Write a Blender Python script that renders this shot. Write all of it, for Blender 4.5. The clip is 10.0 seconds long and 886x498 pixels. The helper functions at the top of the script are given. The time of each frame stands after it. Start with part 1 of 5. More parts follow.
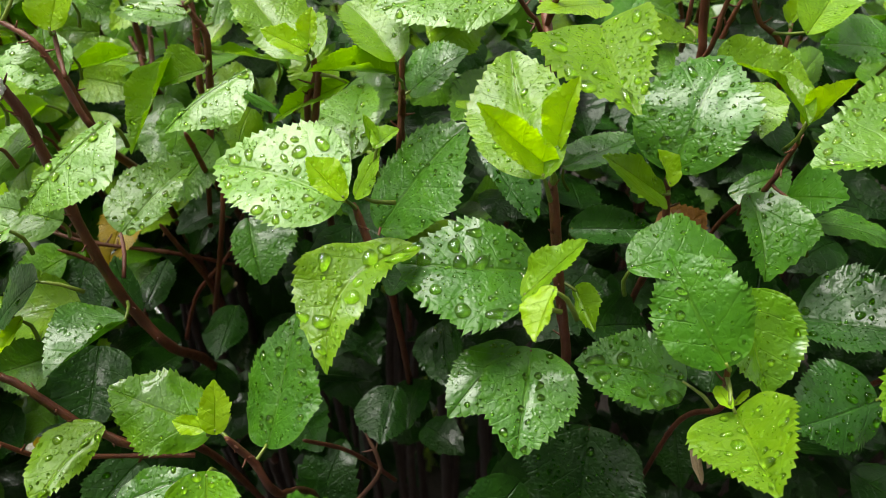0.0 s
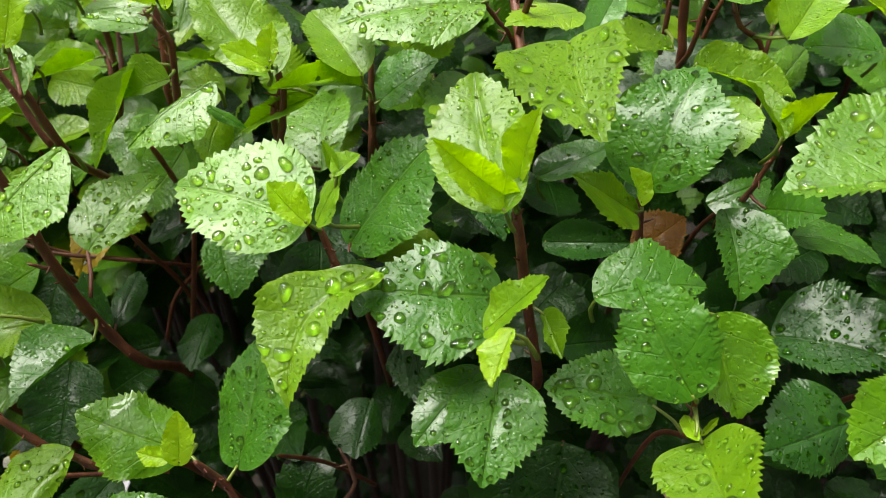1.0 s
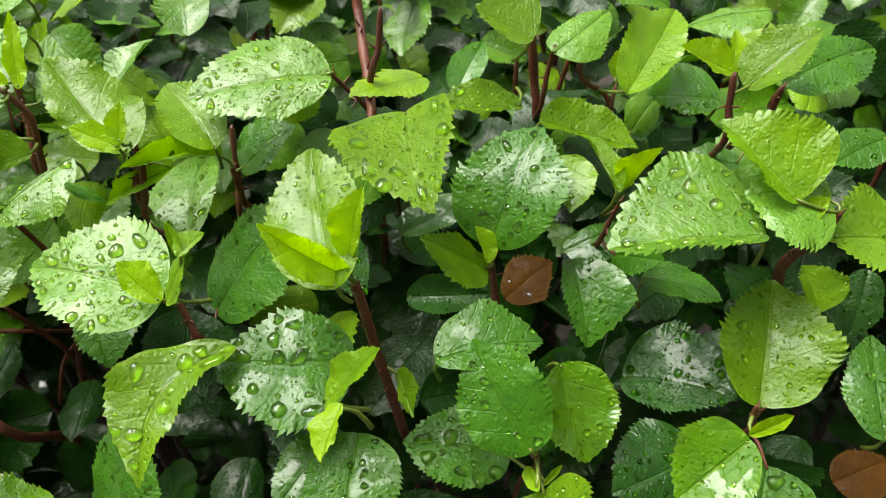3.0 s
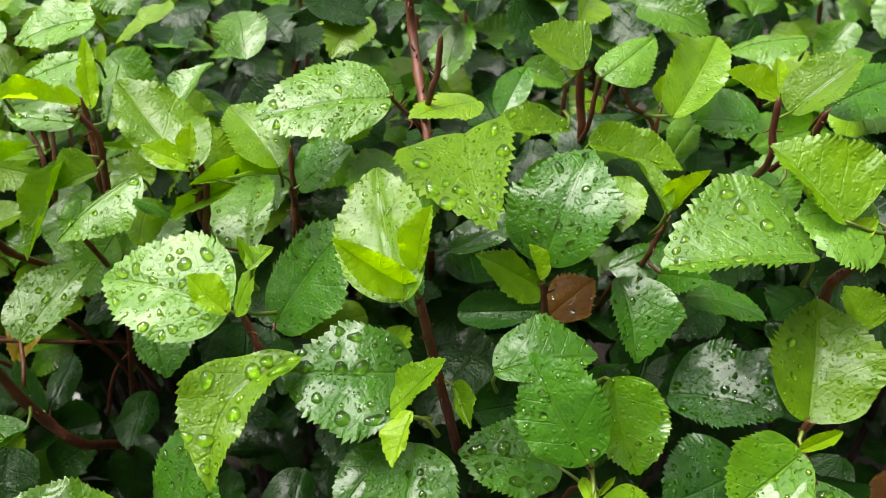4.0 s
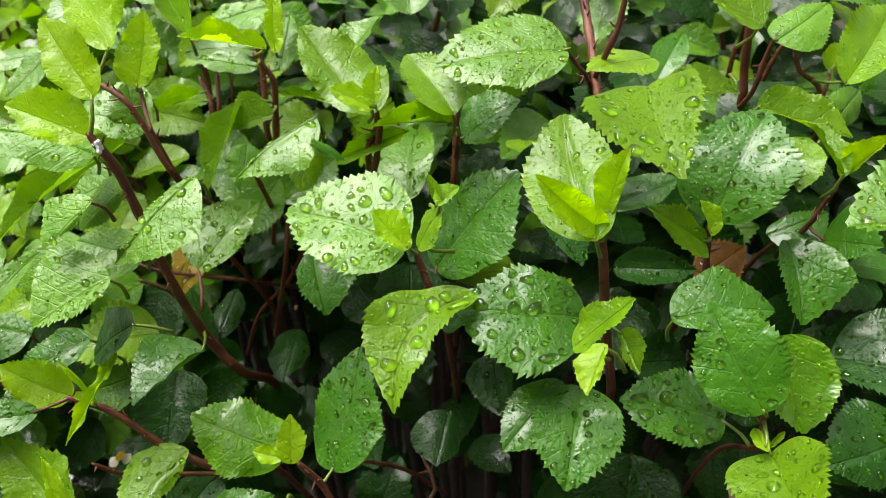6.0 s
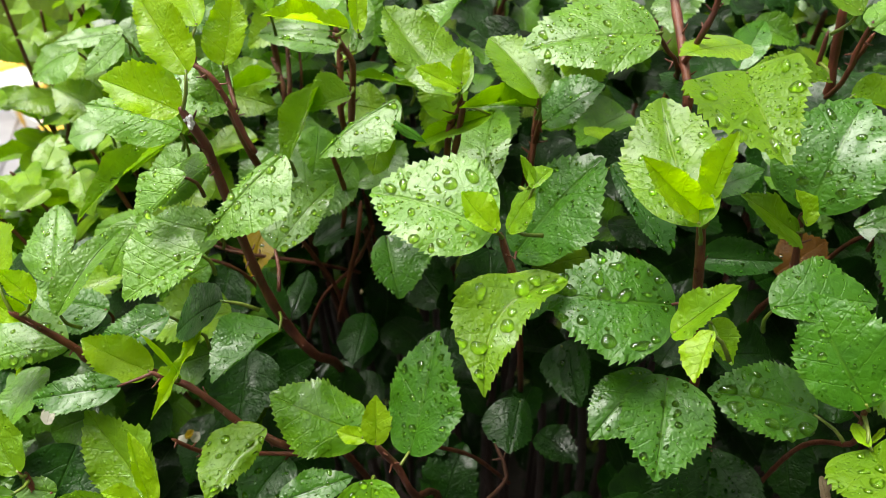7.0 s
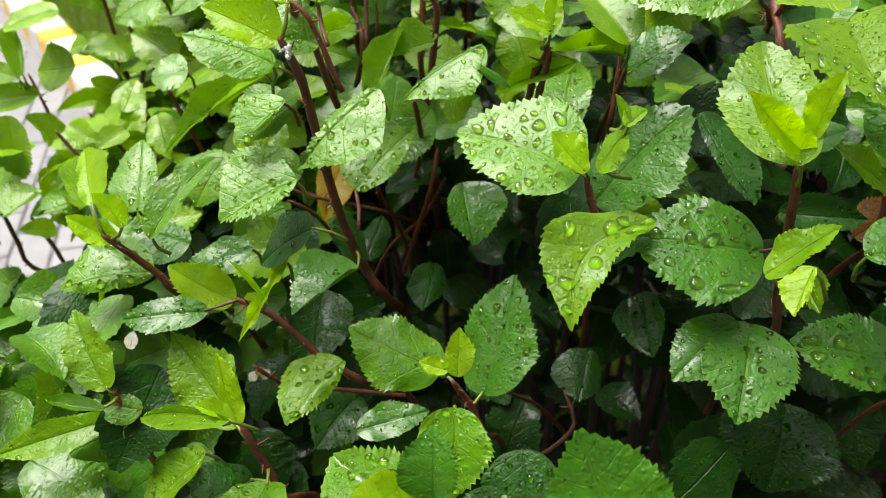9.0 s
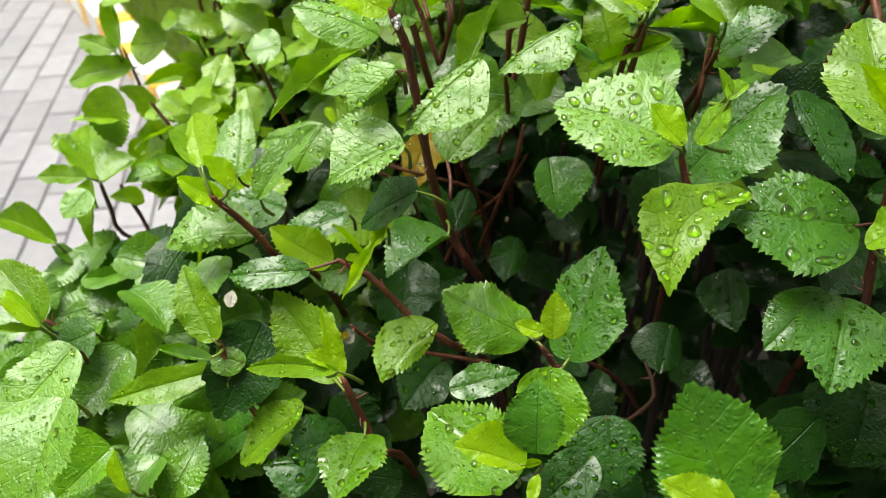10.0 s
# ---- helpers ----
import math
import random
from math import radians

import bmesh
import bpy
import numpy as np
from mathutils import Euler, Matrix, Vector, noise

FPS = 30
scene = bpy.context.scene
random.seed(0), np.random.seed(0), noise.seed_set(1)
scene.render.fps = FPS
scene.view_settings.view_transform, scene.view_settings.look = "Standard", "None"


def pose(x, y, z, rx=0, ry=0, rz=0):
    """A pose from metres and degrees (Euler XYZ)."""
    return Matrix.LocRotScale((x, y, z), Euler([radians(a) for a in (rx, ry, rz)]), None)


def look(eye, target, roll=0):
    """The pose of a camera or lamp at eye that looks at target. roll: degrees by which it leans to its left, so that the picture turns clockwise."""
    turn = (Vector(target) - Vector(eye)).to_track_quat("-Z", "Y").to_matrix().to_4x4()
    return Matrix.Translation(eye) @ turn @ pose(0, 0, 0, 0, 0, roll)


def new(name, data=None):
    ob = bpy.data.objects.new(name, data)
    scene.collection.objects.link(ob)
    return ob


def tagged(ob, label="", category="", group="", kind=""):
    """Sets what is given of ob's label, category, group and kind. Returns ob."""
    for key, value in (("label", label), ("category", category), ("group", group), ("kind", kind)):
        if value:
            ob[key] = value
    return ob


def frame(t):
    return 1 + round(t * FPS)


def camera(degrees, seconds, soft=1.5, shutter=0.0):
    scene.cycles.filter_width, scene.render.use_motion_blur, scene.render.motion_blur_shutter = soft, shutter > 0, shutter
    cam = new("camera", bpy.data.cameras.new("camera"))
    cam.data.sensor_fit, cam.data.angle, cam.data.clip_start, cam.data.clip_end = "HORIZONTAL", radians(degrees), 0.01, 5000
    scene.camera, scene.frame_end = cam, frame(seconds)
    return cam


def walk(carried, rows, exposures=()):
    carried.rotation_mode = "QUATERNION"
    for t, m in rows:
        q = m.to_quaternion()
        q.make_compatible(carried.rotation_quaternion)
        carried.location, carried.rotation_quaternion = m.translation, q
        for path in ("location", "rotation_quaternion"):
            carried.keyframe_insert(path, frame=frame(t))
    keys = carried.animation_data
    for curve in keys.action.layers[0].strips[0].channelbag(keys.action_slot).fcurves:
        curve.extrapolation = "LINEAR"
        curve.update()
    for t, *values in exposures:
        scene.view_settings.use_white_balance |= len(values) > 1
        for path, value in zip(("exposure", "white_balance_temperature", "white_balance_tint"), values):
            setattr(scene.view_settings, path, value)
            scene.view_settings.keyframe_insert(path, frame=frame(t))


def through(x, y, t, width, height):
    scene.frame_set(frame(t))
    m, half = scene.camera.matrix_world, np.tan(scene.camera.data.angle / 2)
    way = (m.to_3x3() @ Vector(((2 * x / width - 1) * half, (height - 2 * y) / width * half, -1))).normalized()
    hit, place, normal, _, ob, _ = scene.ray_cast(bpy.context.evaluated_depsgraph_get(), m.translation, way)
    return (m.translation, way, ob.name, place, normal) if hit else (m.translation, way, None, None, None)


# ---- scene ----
# ---------------------------------------------------------------- camera
cam = camera(59.4, 10.0, soft=0.7)
ROWS = [
    (0, -0.00073, -0.00020, 1.19911, 55.114, -0.139, -0.057),
    (0.5, 0.00989, 0.01043, 1.21079, 53.059, 0.217, -0.145),
    (1, 0.01602, 0.02202, 1.21785, 52.210, 0.454, -0.185),
    (1.5, 0.03214, 0.02685, 1.22308, 52.129, 0.451, -1.148),
    (2, 0.04868, 0.02697, 1.23294, 52.597, 0.509, -2.588),
    (2.5, 0.06186, 0.02199, 1.23601, 53.114, 0.589, -4.107),
    (2.7, 0.06190, 0.02381, 1.23990, 53.173, 0.599, -4.654),
    (3.8, 0.06215, 0.01676, 1.24703, 53.733, 0.789, -5.113),
    (4, 0.04050, 0.01311, 1.24946, 54.806, 0.767, -3.806),
    (4.5, 0.01160, 0.00971, 1.23992, 55.133, 0.702, -0.801),
    (5, 0.00139, 0.00548, 1.23792, 54.396, 0.819, 0.790),
    (5.2, -0.00004, 0.00254, 1.23829, 54.241, 0.863, 1.049),
    (6.3, -0.02227, -0.01064, 1.23953, 54.004, 1.006, 2.648),
    (6.5, -0.03042, -0.01219, 1.23842, 53.951, 1.010, 3.142),
    (7, -0.04330, -0.00898, 1.23245, 53.765, 0.885, 4.275),
    (7.5, -0.04743, -0.00752, 1.22609, 53.462, 0.715, 5.344),
    (8, -0.04963, -0.01601, 1.22710, 53.437, 0.428, 6.095),
    (8.5, -0.04732, -0.02059, 1.22429, 53.485, 0.213, 6.426),
    (9, -0.06950, -0.03012, 1.21444, 53.026, 0.165, 7.437),
    (9.5, -0.08851, -0.04307, 1.20796, 52.512, 0.262, 9.059),
    (10, -0.09747, -0.05455, 1.21139, 52.626, 0.367, 10.518),
]
cam.data.dof.use_dof = True
cam.data.dof.focus_distance, cam.data.dof.aperture_fstop = 0.345, 13.0
walk(cam, [(t, pose(x, y, z, rx, ry, rz)) for t, x, y, z, rx, ry, rz in ROWS], [(0.0, 0.9, 6900.0, 7.0), (10.0, 0.9, 6900.0, 7.0)])

# ---------------------------------------------------------------- light
SUN_ELEVATION, SUN_AZIMUTH = 69.0, -75.0
world = bpy.data.worlds.new("overcast_sky")
scene.world = world
world.use_nodes = True
wn, wl_ = world.node_tree.nodes, world.node_tree.links
wn.clear()
sky = wn.new("ShaderNodeTexSky")
sky.sky_type, sky.sun_disc = "NISHITA", False
sky.sun_elevation, sky.sun_rotation = radians(SUN_ELEVATION), radians(SUN_AZIMUTH)
sky.air_density, sky.dust_density, sky.ozone_density = 1.0, 7.0, 1.0
grey = wn.new("ShaderNodeHueSaturation")
grey.inputs["Saturation"].default_value = 0.06
back = wn.new("ShaderNodeBackground")
back.inputs["Strength"].default_value = 0.112
wout = wn.new("ShaderNodeOutputWorld")
wl_.new(sky.outputs[0], grey.inputs["Color"])
wl_.new(grey.outputs[0], back.inputs["Color"])
wl_.new(back.outputs[0], wout.inputs["Surface"])
sun = new("sun", bpy.data.lights.new("sun", "SUN"))
sun.data.energy, sun.data.angle, sun.data.color = 2.65, radians(46), (1.0, 0.985, 0.97)
sun.matrix_world = look((-1.9, 0.5, 5), (0, 0, 0))


# ---------------------------------------------------------------- materials
def material(name):
    m = bpy.data.materials.new(name)
    m.use_nodes = True
    m.node_tree.nodes.clear()
    return m, m.node_tree.nodes, m.node_tree.links


def math_node(nodes, links, op, a, b=None, clamp=False):
    n = nodes.new("ShaderNodeMath")
    n.operation, n.use_clamp = op, clamp
    for slot, value in ((0, a), (1, b)):
        if value is None:
            continue
        if isinstance(value, (int, float)):
            n.inputs[slot].default_value = value
        else:
            links.new(value, n.inputs[slot])
    return n.outputs[0]


def mix_colour(nodes, links, factor, a, b, blend="MIX"):
    n = nodes.new("ShaderNodeMix")
    n.data_type, n.blend_type = "RGBA", blend
    for slot, value in ((0, factor), (6, a), (7, b)):
        if isinstance(value, (int, float)):
            n.inputs[slot].default_value = value
        elif isinstance(value, tuple):
            n.inputs[slot].default_value = (*value, 1)
        else:
            links.new(value, n.inputs[slot])
    return n.outputs[2]


def ramp_of(nodes, links, value, low, high):
    n = nodes.new("ShaderNodeMapRange")
    n.inputs["From Min"].default_value, n.inputs["From Max"].default_value = low, high
    links.new(value, n.inputs["Value"])
    return n.outputs[0]


def leaf_material(name, dark, light, vein, through_colour, through, rough, wet, gloss_level=0.3, per_island=False, pool=(0.42, 0.56)):
    """A wet leaf blade: two greens in patches, pale veins, fine blisters, a water film and light that passes through."""
    m, nodes, links = material(name)
    uv = nodes.new("ShaderNodeUVMap")
    sep = nodes.new("ShaderNodeSeparateXYZ")
    links.new(uv.outputs[0], sep.inputs[0])
    along = sep.outputs[0]
    across = math_node(nodes, links, "ABSOLUTE", math_node(nodes, links, "MULTIPLY_ADD", sep.outputs[1], 2.0))
    across.node.inputs[0].links[0].from_node.inputs[2].default_value = -1.0
    # side veins climb from the midrib towards the tip; their map counts them
    net = nodes.new("ShaderNodeUVMap")
    net.uv_map = "VeinMap"
    count = nodes.new("ShaderNodeSeparateXYZ")
    links.new(net.outputs[0], count.inputs[0])
    stray = nodes.new("ShaderNodeTexNoise")
    stray.inputs["Scale"].default_value, stray.inputs["Detail"].default_value = 160, 2
    tex = nodes.new("ShaderNodeTexCoord")
    links.new(tex.outputs["Object"], stray.inputs["Vector"])
    slant = math_node(nodes, links, "ADD", count.outputs[0], math_node(nodes, links, "MULTIPLY", stray.outputs[0], 0.22))
    saw = math_node(nodes, links, "PINGPONG", slant, 0.5)
    side = math_node(nodes, links, "SUBTRACT", 1.0, ramp_of(nodes, links, saw, 0.0, 0.055))
    mid = math_node(nodes, links, "SUBTRACT", 1.0, ramp_of(nodes, links, across, 0.008, 0.05))
    veins = math_node(nodes, links, "MAXIMUM", mid, math_node(nodes, links, "MULTIPLY", side, 0.30))
    coord = nodes.new("ShaderNodeTexCoord")
    info = nodes.new("ShaderNodeObjectInfo")
    geom = nodes.new("ShaderNodeNewGeometry")
    chance = geom.outputs["Random Per Island"] if per_island else info.outputs["Random"]
    move = nodes.new("ShaderNodeVectorMath")
    move.operation = "MULTIPLY_ADD"
    links.new(coord.outputs["Object"], move.inputs[0])
    move.inputs[1].default_value = (1, 1, 1)
    joined = nodes.new("ShaderNodeCombineXYZ")
    links.new(chance, joined.inputs[0])
    links.new(chance, joined.inputs[2])
    links.new(joined.outputs[0], move.inputs[2])
    patch = nodes.new("ShaderNodeTexNoise")
    patch.inputs["Scale"].default_value, patch.inputs["Detail"].default_value = 70, 3
    links.new(move.outputs[0], patch.inputs["Vector"])
    grain = nodes.new("ShaderNodeTexNoise")
    grain.inputs["Scale"].default_value, grain.inputs["Detail"].default_value = 420, 4
    links.new(move.outputs[0], grain.inputs["Vector"])
    crinkle = nodes.new("ShaderNodeTexNoise")
    crinkle.inputs["Scale"].default_value, crinkle.inputs["Detail"].default_value = 190, 1.5
    links.new(move.outputs[0], crinkle.inputs["Vector"])
    puddle = nodes.new("ShaderNodeTexNoise")
    puddle.inputs["Scale"].default_value, puddle.inputs["Detail"].default_value = 45, 2
    puddle.inputs["Distortion"].default_value = 0.6
    links.new(move.outputs[0], puddle.inputs["Vector"])
    film = ramp_of(nodes, links, puddle.outputs[0], *pool)
    beads = nodes.new("ShaderNodeTexVoronoi")
    beads.inputs["Scale"].default_value = 330
    links.new(move.outputs[0], beads.inputs["Vector"])
    base = mix_colour(nodes, links, ramp_of(nodes, links, patch.outputs[0], 0.25, 0.75), dark, light)
    base = mix_colour(nodes, links, math_node(nodes, links, "MULTIPLY", grain.outputs[0], 0.25), base, dark)
    base = mix_colour(nodes, links, math_node(nodes, links, "MULTIPLY", veins, 0.24), base, vein)
    rim = ramp_of(nodes, links, across, 0.86, 1.0)
    base = mix_colour(nodes, links, math_node(nodes, links, "MULTIPLY", rim, 0.25), base, vein)
    hsv = nodes.new("ShaderNodeHueSaturation")
    links.new(base, hsv.inputs["Color"])
    links.new(ramp_of(nodes, links, chance, -1.0, 1.6), hsv.inputs["Value"])
    hsv.inputs["Value"].links[0].from_node.inputs["To Min"].default_value = 0.62
    hsv.inputs["Value"].links[0].from_node.inputs["To Max"].default_value = 1.3
    height = math_node(nodes, links, "MULTIPLY", veins, -0.34)
    height = math_node(nodes, links, "ADD", height, math_node(nodes, links, "MULTIPLY", patch.outputs[0], 0.35))
    height = math_node(nodes, links, "ADD", height, math_node(nodes, links, "MULTIPLY", grain.outputs[0], 0.16))
    height = math_node(nodes, links, "ADD", height, math_node(nodes, links, "MULTIPLY", crinkle.outputs[0], 0.42))
    # blisters between the smallest veins
    warp = nodes.new("ShaderNodeVectorMath")
    warp.operation = "MULTIPLY_ADD"
    links.new(crinkle.outputs["Color"], warp.inputs[0])
    warp.inputs[1].default_value = (0.003, 0.003, 0.003)
    links.new(move.outputs[0], warp.inputs[2])
    cells = nodes.new("ShaderNodeTexVoronoi")
    cells.feature = "DISTANCE_TO_EDGE"
    cells.inputs["Scale"].default_value = 260
    links.new(warp.outputs[0], cells.inputs["Vector"])
    height = math_node(nodes, links, "ADD", height, math_node(nodes, links, "MULTIPLY", ramp_of(nodes, links, cells.outputs[0], 0.0, 0.28), 0.09))
    bead = math_node(nodes, links, "SUBTRACT", 1.0, ramp_of(nodes, links, beads.outputs[0], 0.12, 0.34))
    height = math_node(nodes, links, "ADD", height, math_node(nodes, links, "MULTIPLY", bead, 0.16))
    bump = nodes.new("ShaderNodeBump")
    bump.inputs["Strength"].default_value, bump.inputs["Distance"].default_value = 0.85, 0.0018
    links.new(height, bump.inputs["Height"])
    shine = nodes.new("ShaderNodeBsdfPrincipled")
    links.new(hsv.outputs[0], shine.inputs["Base Color"])
    gloss = ramp_of(nodes, links, patch.outputs[0], 0.3, 0.7)
    gloss.node.inputs["To Min"].default_value, gloss.node.inputs["To Max"].default_value = rough + 0.12, rough - 0.04
    links.new(gloss, shine.inputs["Roughness"])
    shine.inputs["IOR"].default_value = 1.45
    shine.inputs["Specular IOR Level"].default_value = gloss_level
    links.new(math_node(nodes, links, "MULTIPLY", film, wet), shine.inputs["Coat Weight"])
    sleek = ramp_of(nodes, links, puddle.outputs[0], pool[0] - 0.02, pool[1] + 0.01)
    sleek.node.inputs["To Min"].default_value, sleek.node.inputs["To Max"].default_value = 0.30, 0.06
    links.new(sleek, shine.inputs["Coat Roughness"])
    shine.inputs["Coat IOR"].default_value = 1.42 if pool[1] - pool[0] > 0.05 else 1.6
    links.new(bump.outputs[0], shine.inputs["Normal"])
    level = nodes.new("ShaderNodeBump")
    level.inputs["Strength"].default_value, level.inputs["Distance"].default_value = 0.5, 0.001 if pool[1] - pool[0] > 0.05 else 0.0004
    links.new(math_node(nodes, links, "ADD", math_node(nodes, links, "ADD", math_node(nodes, links, "MULTIPLY", patch.outputs[0], 0.5), math_node(nodes, links, "MULTIPLY", bead, 0.16)), math_node(nodes, links, "MULTIPLY", crinkle.outputs[0], 0.25)), level.inputs["Height"])
    links.new(level.outputs[0], shine.inputs["Coat Normal"])
    glow = nodes.new("ShaderNodeBsdfTranslucent")
    tint = mix_colour(nodes, links, 1.0, hsv.outputs[0], through_colour, "MULTIPLY")
    links.new(tint, glow.inputs["Color"])
    links.new(bump.outputs[0], glow.inputs["Normal"])
    both = nodes.new("ShaderNodeMixShader")
    both.inputs[0].default_value = through
    links.new(shine.outputs[0], both.inputs[1])
    links.new(glow.outputs[0], both.inputs[2])
    out = nodes.new("ShaderNodeOutputMaterial")
    links.new(both.outputs[0], out.inputs["Surface"])
    return m


def rough_material(name, one, two, scale, rough, bump_height, metal=0.0, stretch=(1, 1, 1), coat=0.0, per_island=False):
    m, nodes, links = material(name)
    coord = nodes.new("ShaderNodeTexCoord")
    chance = nodes.new("ShaderNodeNewGeometry").outputs["Random Per Island"] if per_island else nodes.new("ShaderNodeObjectInfo").outputs["Random"]
    place = nodes.new("ShaderNodeVectorMath")
    place.operation = "MULTIPLY_ADD"
    links.new(coord.outputs["Object"], place.inputs[0])
    place.inputs[1].default_value = stretch
    spread = nodes.new("ShaderNodeCombineXYZ")
    links.new(chance, spread.inputs[0])
    links.new(chance, spread.inputs[1])
    links.new(spread.outputs[0], place.inputs[2])
    big = nodes.new("ShaderNodeTexNoise")
    big.inputs["Scale"].default_value, big.inputs["Detail"].default_value = scale, 4
    small = nodes.new("ShaderNodeTexNoise")
    small.inputs["Scale"].default_value, small.inputs["Detail"].default_value = scale * 9, 5
    links.new(place.outputs[0], big.inputs["Vector"])
    links.new(place.outputs[0], small.inputs["Vector"])
    colour = mix_colour(nodes, links, ramp_of(nodes, links, big.outputs[0], 0.3, 0.7), one, two)
    colour = mix_colour(nodes, links, math_node(nodes, links, "MULTIPLY", small.outputs[0], 0.45), colour, one)
    value = nodes.new("ShaderNodeHueSaturation")
    links.new(colour, value.inputs["Color"])
    r = ramp_of(nodes, links, chance, 0.0, 1.0)
    r.node.inputs["To Min"].default_value, r.node.inputs["To Max"].default_value = 0.84, 1.14
    links.new(r, value.inputs["Value"])
    height = math_node(nodes, links, "ADD", big.outputs[0], math_node(nodes, links, "MULTIPLY", small.outputs[0], 0.5))
    bump = nodes.new("ShaderNodeBump")
    bump.inputs["Strength"].default_value, bump.inputs["Distance"].default_value = 0.7, bump_height
    links.new(height, bump.inputs["Height"])
    b = nodes.new("ShaderNodeBsdfPrincipled")
    links.new(value.outputs[0], b.inputs["Base Color"])
    b.inputs["Roughness"].default_value, b.inputs["Metallic"].default_value = rough, metal
    b.inputs["Coat Weight"].default_value, b.inputs["Coat Roughness"].default_value = coat, 0.15
    links.new(bump.outputs[0], b.inputs["Normal"])
    out = nodes.new("ShaderNodeOutputMaterial")
    links.new(b.outputs[0], out.inputs["Surface"])
    return m


def water_material():
    m, nodes, links = material("rain_water")
    b = nodes.new("ShaderNodeBsdfPrincipled")
    b.inputs["Base Color"].default_value = (1, 1, 1, 1)
    b.inputs["Roughness"].default_value, b.inputs["IOR"].default_value = 0.02, 1.38
    b.inputs["Transmission Weight"].default_value = 1.0
    out = nodes.new("ShaderNodeOutputMaterial")
    links.new(b.outputs[0], out.inputs["Surface"])
    return m


LEAF = {
    "y": leaf_material("young_leaf", (0.25, 0.45, 0.006), (0.37, 0.59, 0.012), (0.42, 0.60, 0.04), (1.45, 1.45, 0.35), 0.58, 0.36, 0.6, 0.5),
    "b": leaf_material("fresh_leaf", (0.115, 0.26, 0.004), (0.20, 0.385, 0.008), (0.28, 0.45, 0.03), (1.4, 1.4, 0.3), 0.45, 0.34, 0.7, 0.5),
    "f": leaf_material("filmed_leaf", (0.075, 0.22, 0.004), (0.135, 0.32, 0.008), (0.26, 0.43, 0.03), (1.35, 1.38, 0.3), 0.36, 0.36, 1.0, 0.4, False, (0.49, 0.51)),
    "p": leaf_material("wet_leaf", (0.078, 0.215, 0.006), (0.130, 0.300, 0.009), (0.17, 0.33, 0.03), (1.3, 1.3, 0.25), 0.28, 0.38, 0.6, 0.65),
    "m": leaf_material("grown_leaf", (0.030, 0.125, 0.005), (0.060, 0.195, 0.007), (0.11, 0.25, 0.02), (1.3, 1.3, 0.25), 0.26, 0.34, 0.85, 0.45, False, (0.46, 0.53)),
    "d": leaf_material("old_leaf", (0.014, 0.066, 0.007), (0.030, 0.108, 0.010), (0.05, 0.14, 0.02), (1.2, 1.2, 0.3), 0.18, 0.34, 0.7, 0.4, False, (0.46, 0.53)),
    # leaf for the gaps, its near-black green carries the shade there
    "i": leaf_material("shade_darkened_leaf", (0.006, 0.034, 0.003), (0.015, 0.062, 0.004), (0.03, 0.09, 0.02), (1.2, 1.2, 0.3), 0.14, 0.34, 0.35, 0.25),
    "w": leaf_material("bleached_leaf", (0.20, 0.14, 0.08), (0.36, 0.28, 0.18), (0.6, 0.5, 0.4), (1.0, 1.0, 0.9), 0.2, 0.5, 0.1, 0.15),
    "x": leaf_material("white_petal", (0.62, 0.58, 0.50), (0.78, 0.75, 0.70), (0.7, 0.6, 0.3), (1.0, 1.0, 0.9), 0.25, 0.5, 0.1, 0.15),
    "g": leaf_material("yellow_leaf_and_petal", (0.26, 0.17, 0.003), (0.40, 0.27, 0.005), (0.45, 0.3, 0.03), (1.2, 1.1, 0.4), 0.25, 0.4, 0.2, 0.15),
    "r": leaf_material("withered_leaf", (0.075, 0.030, 0.004), (0.13, 0.055, 0.006), (0.3, 0.15, 0.03), (1.2, 1.0, 0.5), 0.2, 0.45, 0.1, 0.15),
}
# leaf colour under drops, mostly raised to paint in the light they focus
LIT_FLOOR = {}
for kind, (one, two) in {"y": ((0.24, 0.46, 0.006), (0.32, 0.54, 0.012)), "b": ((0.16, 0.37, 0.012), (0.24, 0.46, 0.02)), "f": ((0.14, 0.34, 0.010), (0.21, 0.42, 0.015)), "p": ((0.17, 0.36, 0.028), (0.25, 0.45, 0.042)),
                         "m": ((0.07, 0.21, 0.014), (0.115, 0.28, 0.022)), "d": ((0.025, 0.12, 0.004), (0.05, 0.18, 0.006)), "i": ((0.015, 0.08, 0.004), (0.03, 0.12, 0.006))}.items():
    LIT_FLOOR[kind] = rough_material("lit_drop_floor", one, two, 300, 0.9, 0.0001)
    LIT_FLOOR[kind].node_tree.nodes["Principled BSDF"].inputs["Specular IOR Level"].default_value = 0.0
# green darkened far below the other leaves: the hedge's inner shade as colour
SHADE_TONED_LEAF = leaf_material("shade_toned_leaf", (0.004, 0.026, 0.002), (0.013, 0.054, 0.003), (0.03, 0.09, 0.012), (1.2, 1.2, 0.3), 0.12, 0.34, 0.3, 0.2, True)
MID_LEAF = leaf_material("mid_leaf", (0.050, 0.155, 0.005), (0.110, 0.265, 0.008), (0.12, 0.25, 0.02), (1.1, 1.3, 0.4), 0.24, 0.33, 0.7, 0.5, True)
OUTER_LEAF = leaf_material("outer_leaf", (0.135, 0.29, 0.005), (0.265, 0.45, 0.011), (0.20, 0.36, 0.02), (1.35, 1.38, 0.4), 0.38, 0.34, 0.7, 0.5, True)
BARK = rough_material("red_brown_bark", (0.075, 0.018, 0.009), (0.19, 0.055, 0.026), 140, 0.5, 0.0014, stretch=(1, 1, 0.5), coat=0.06)
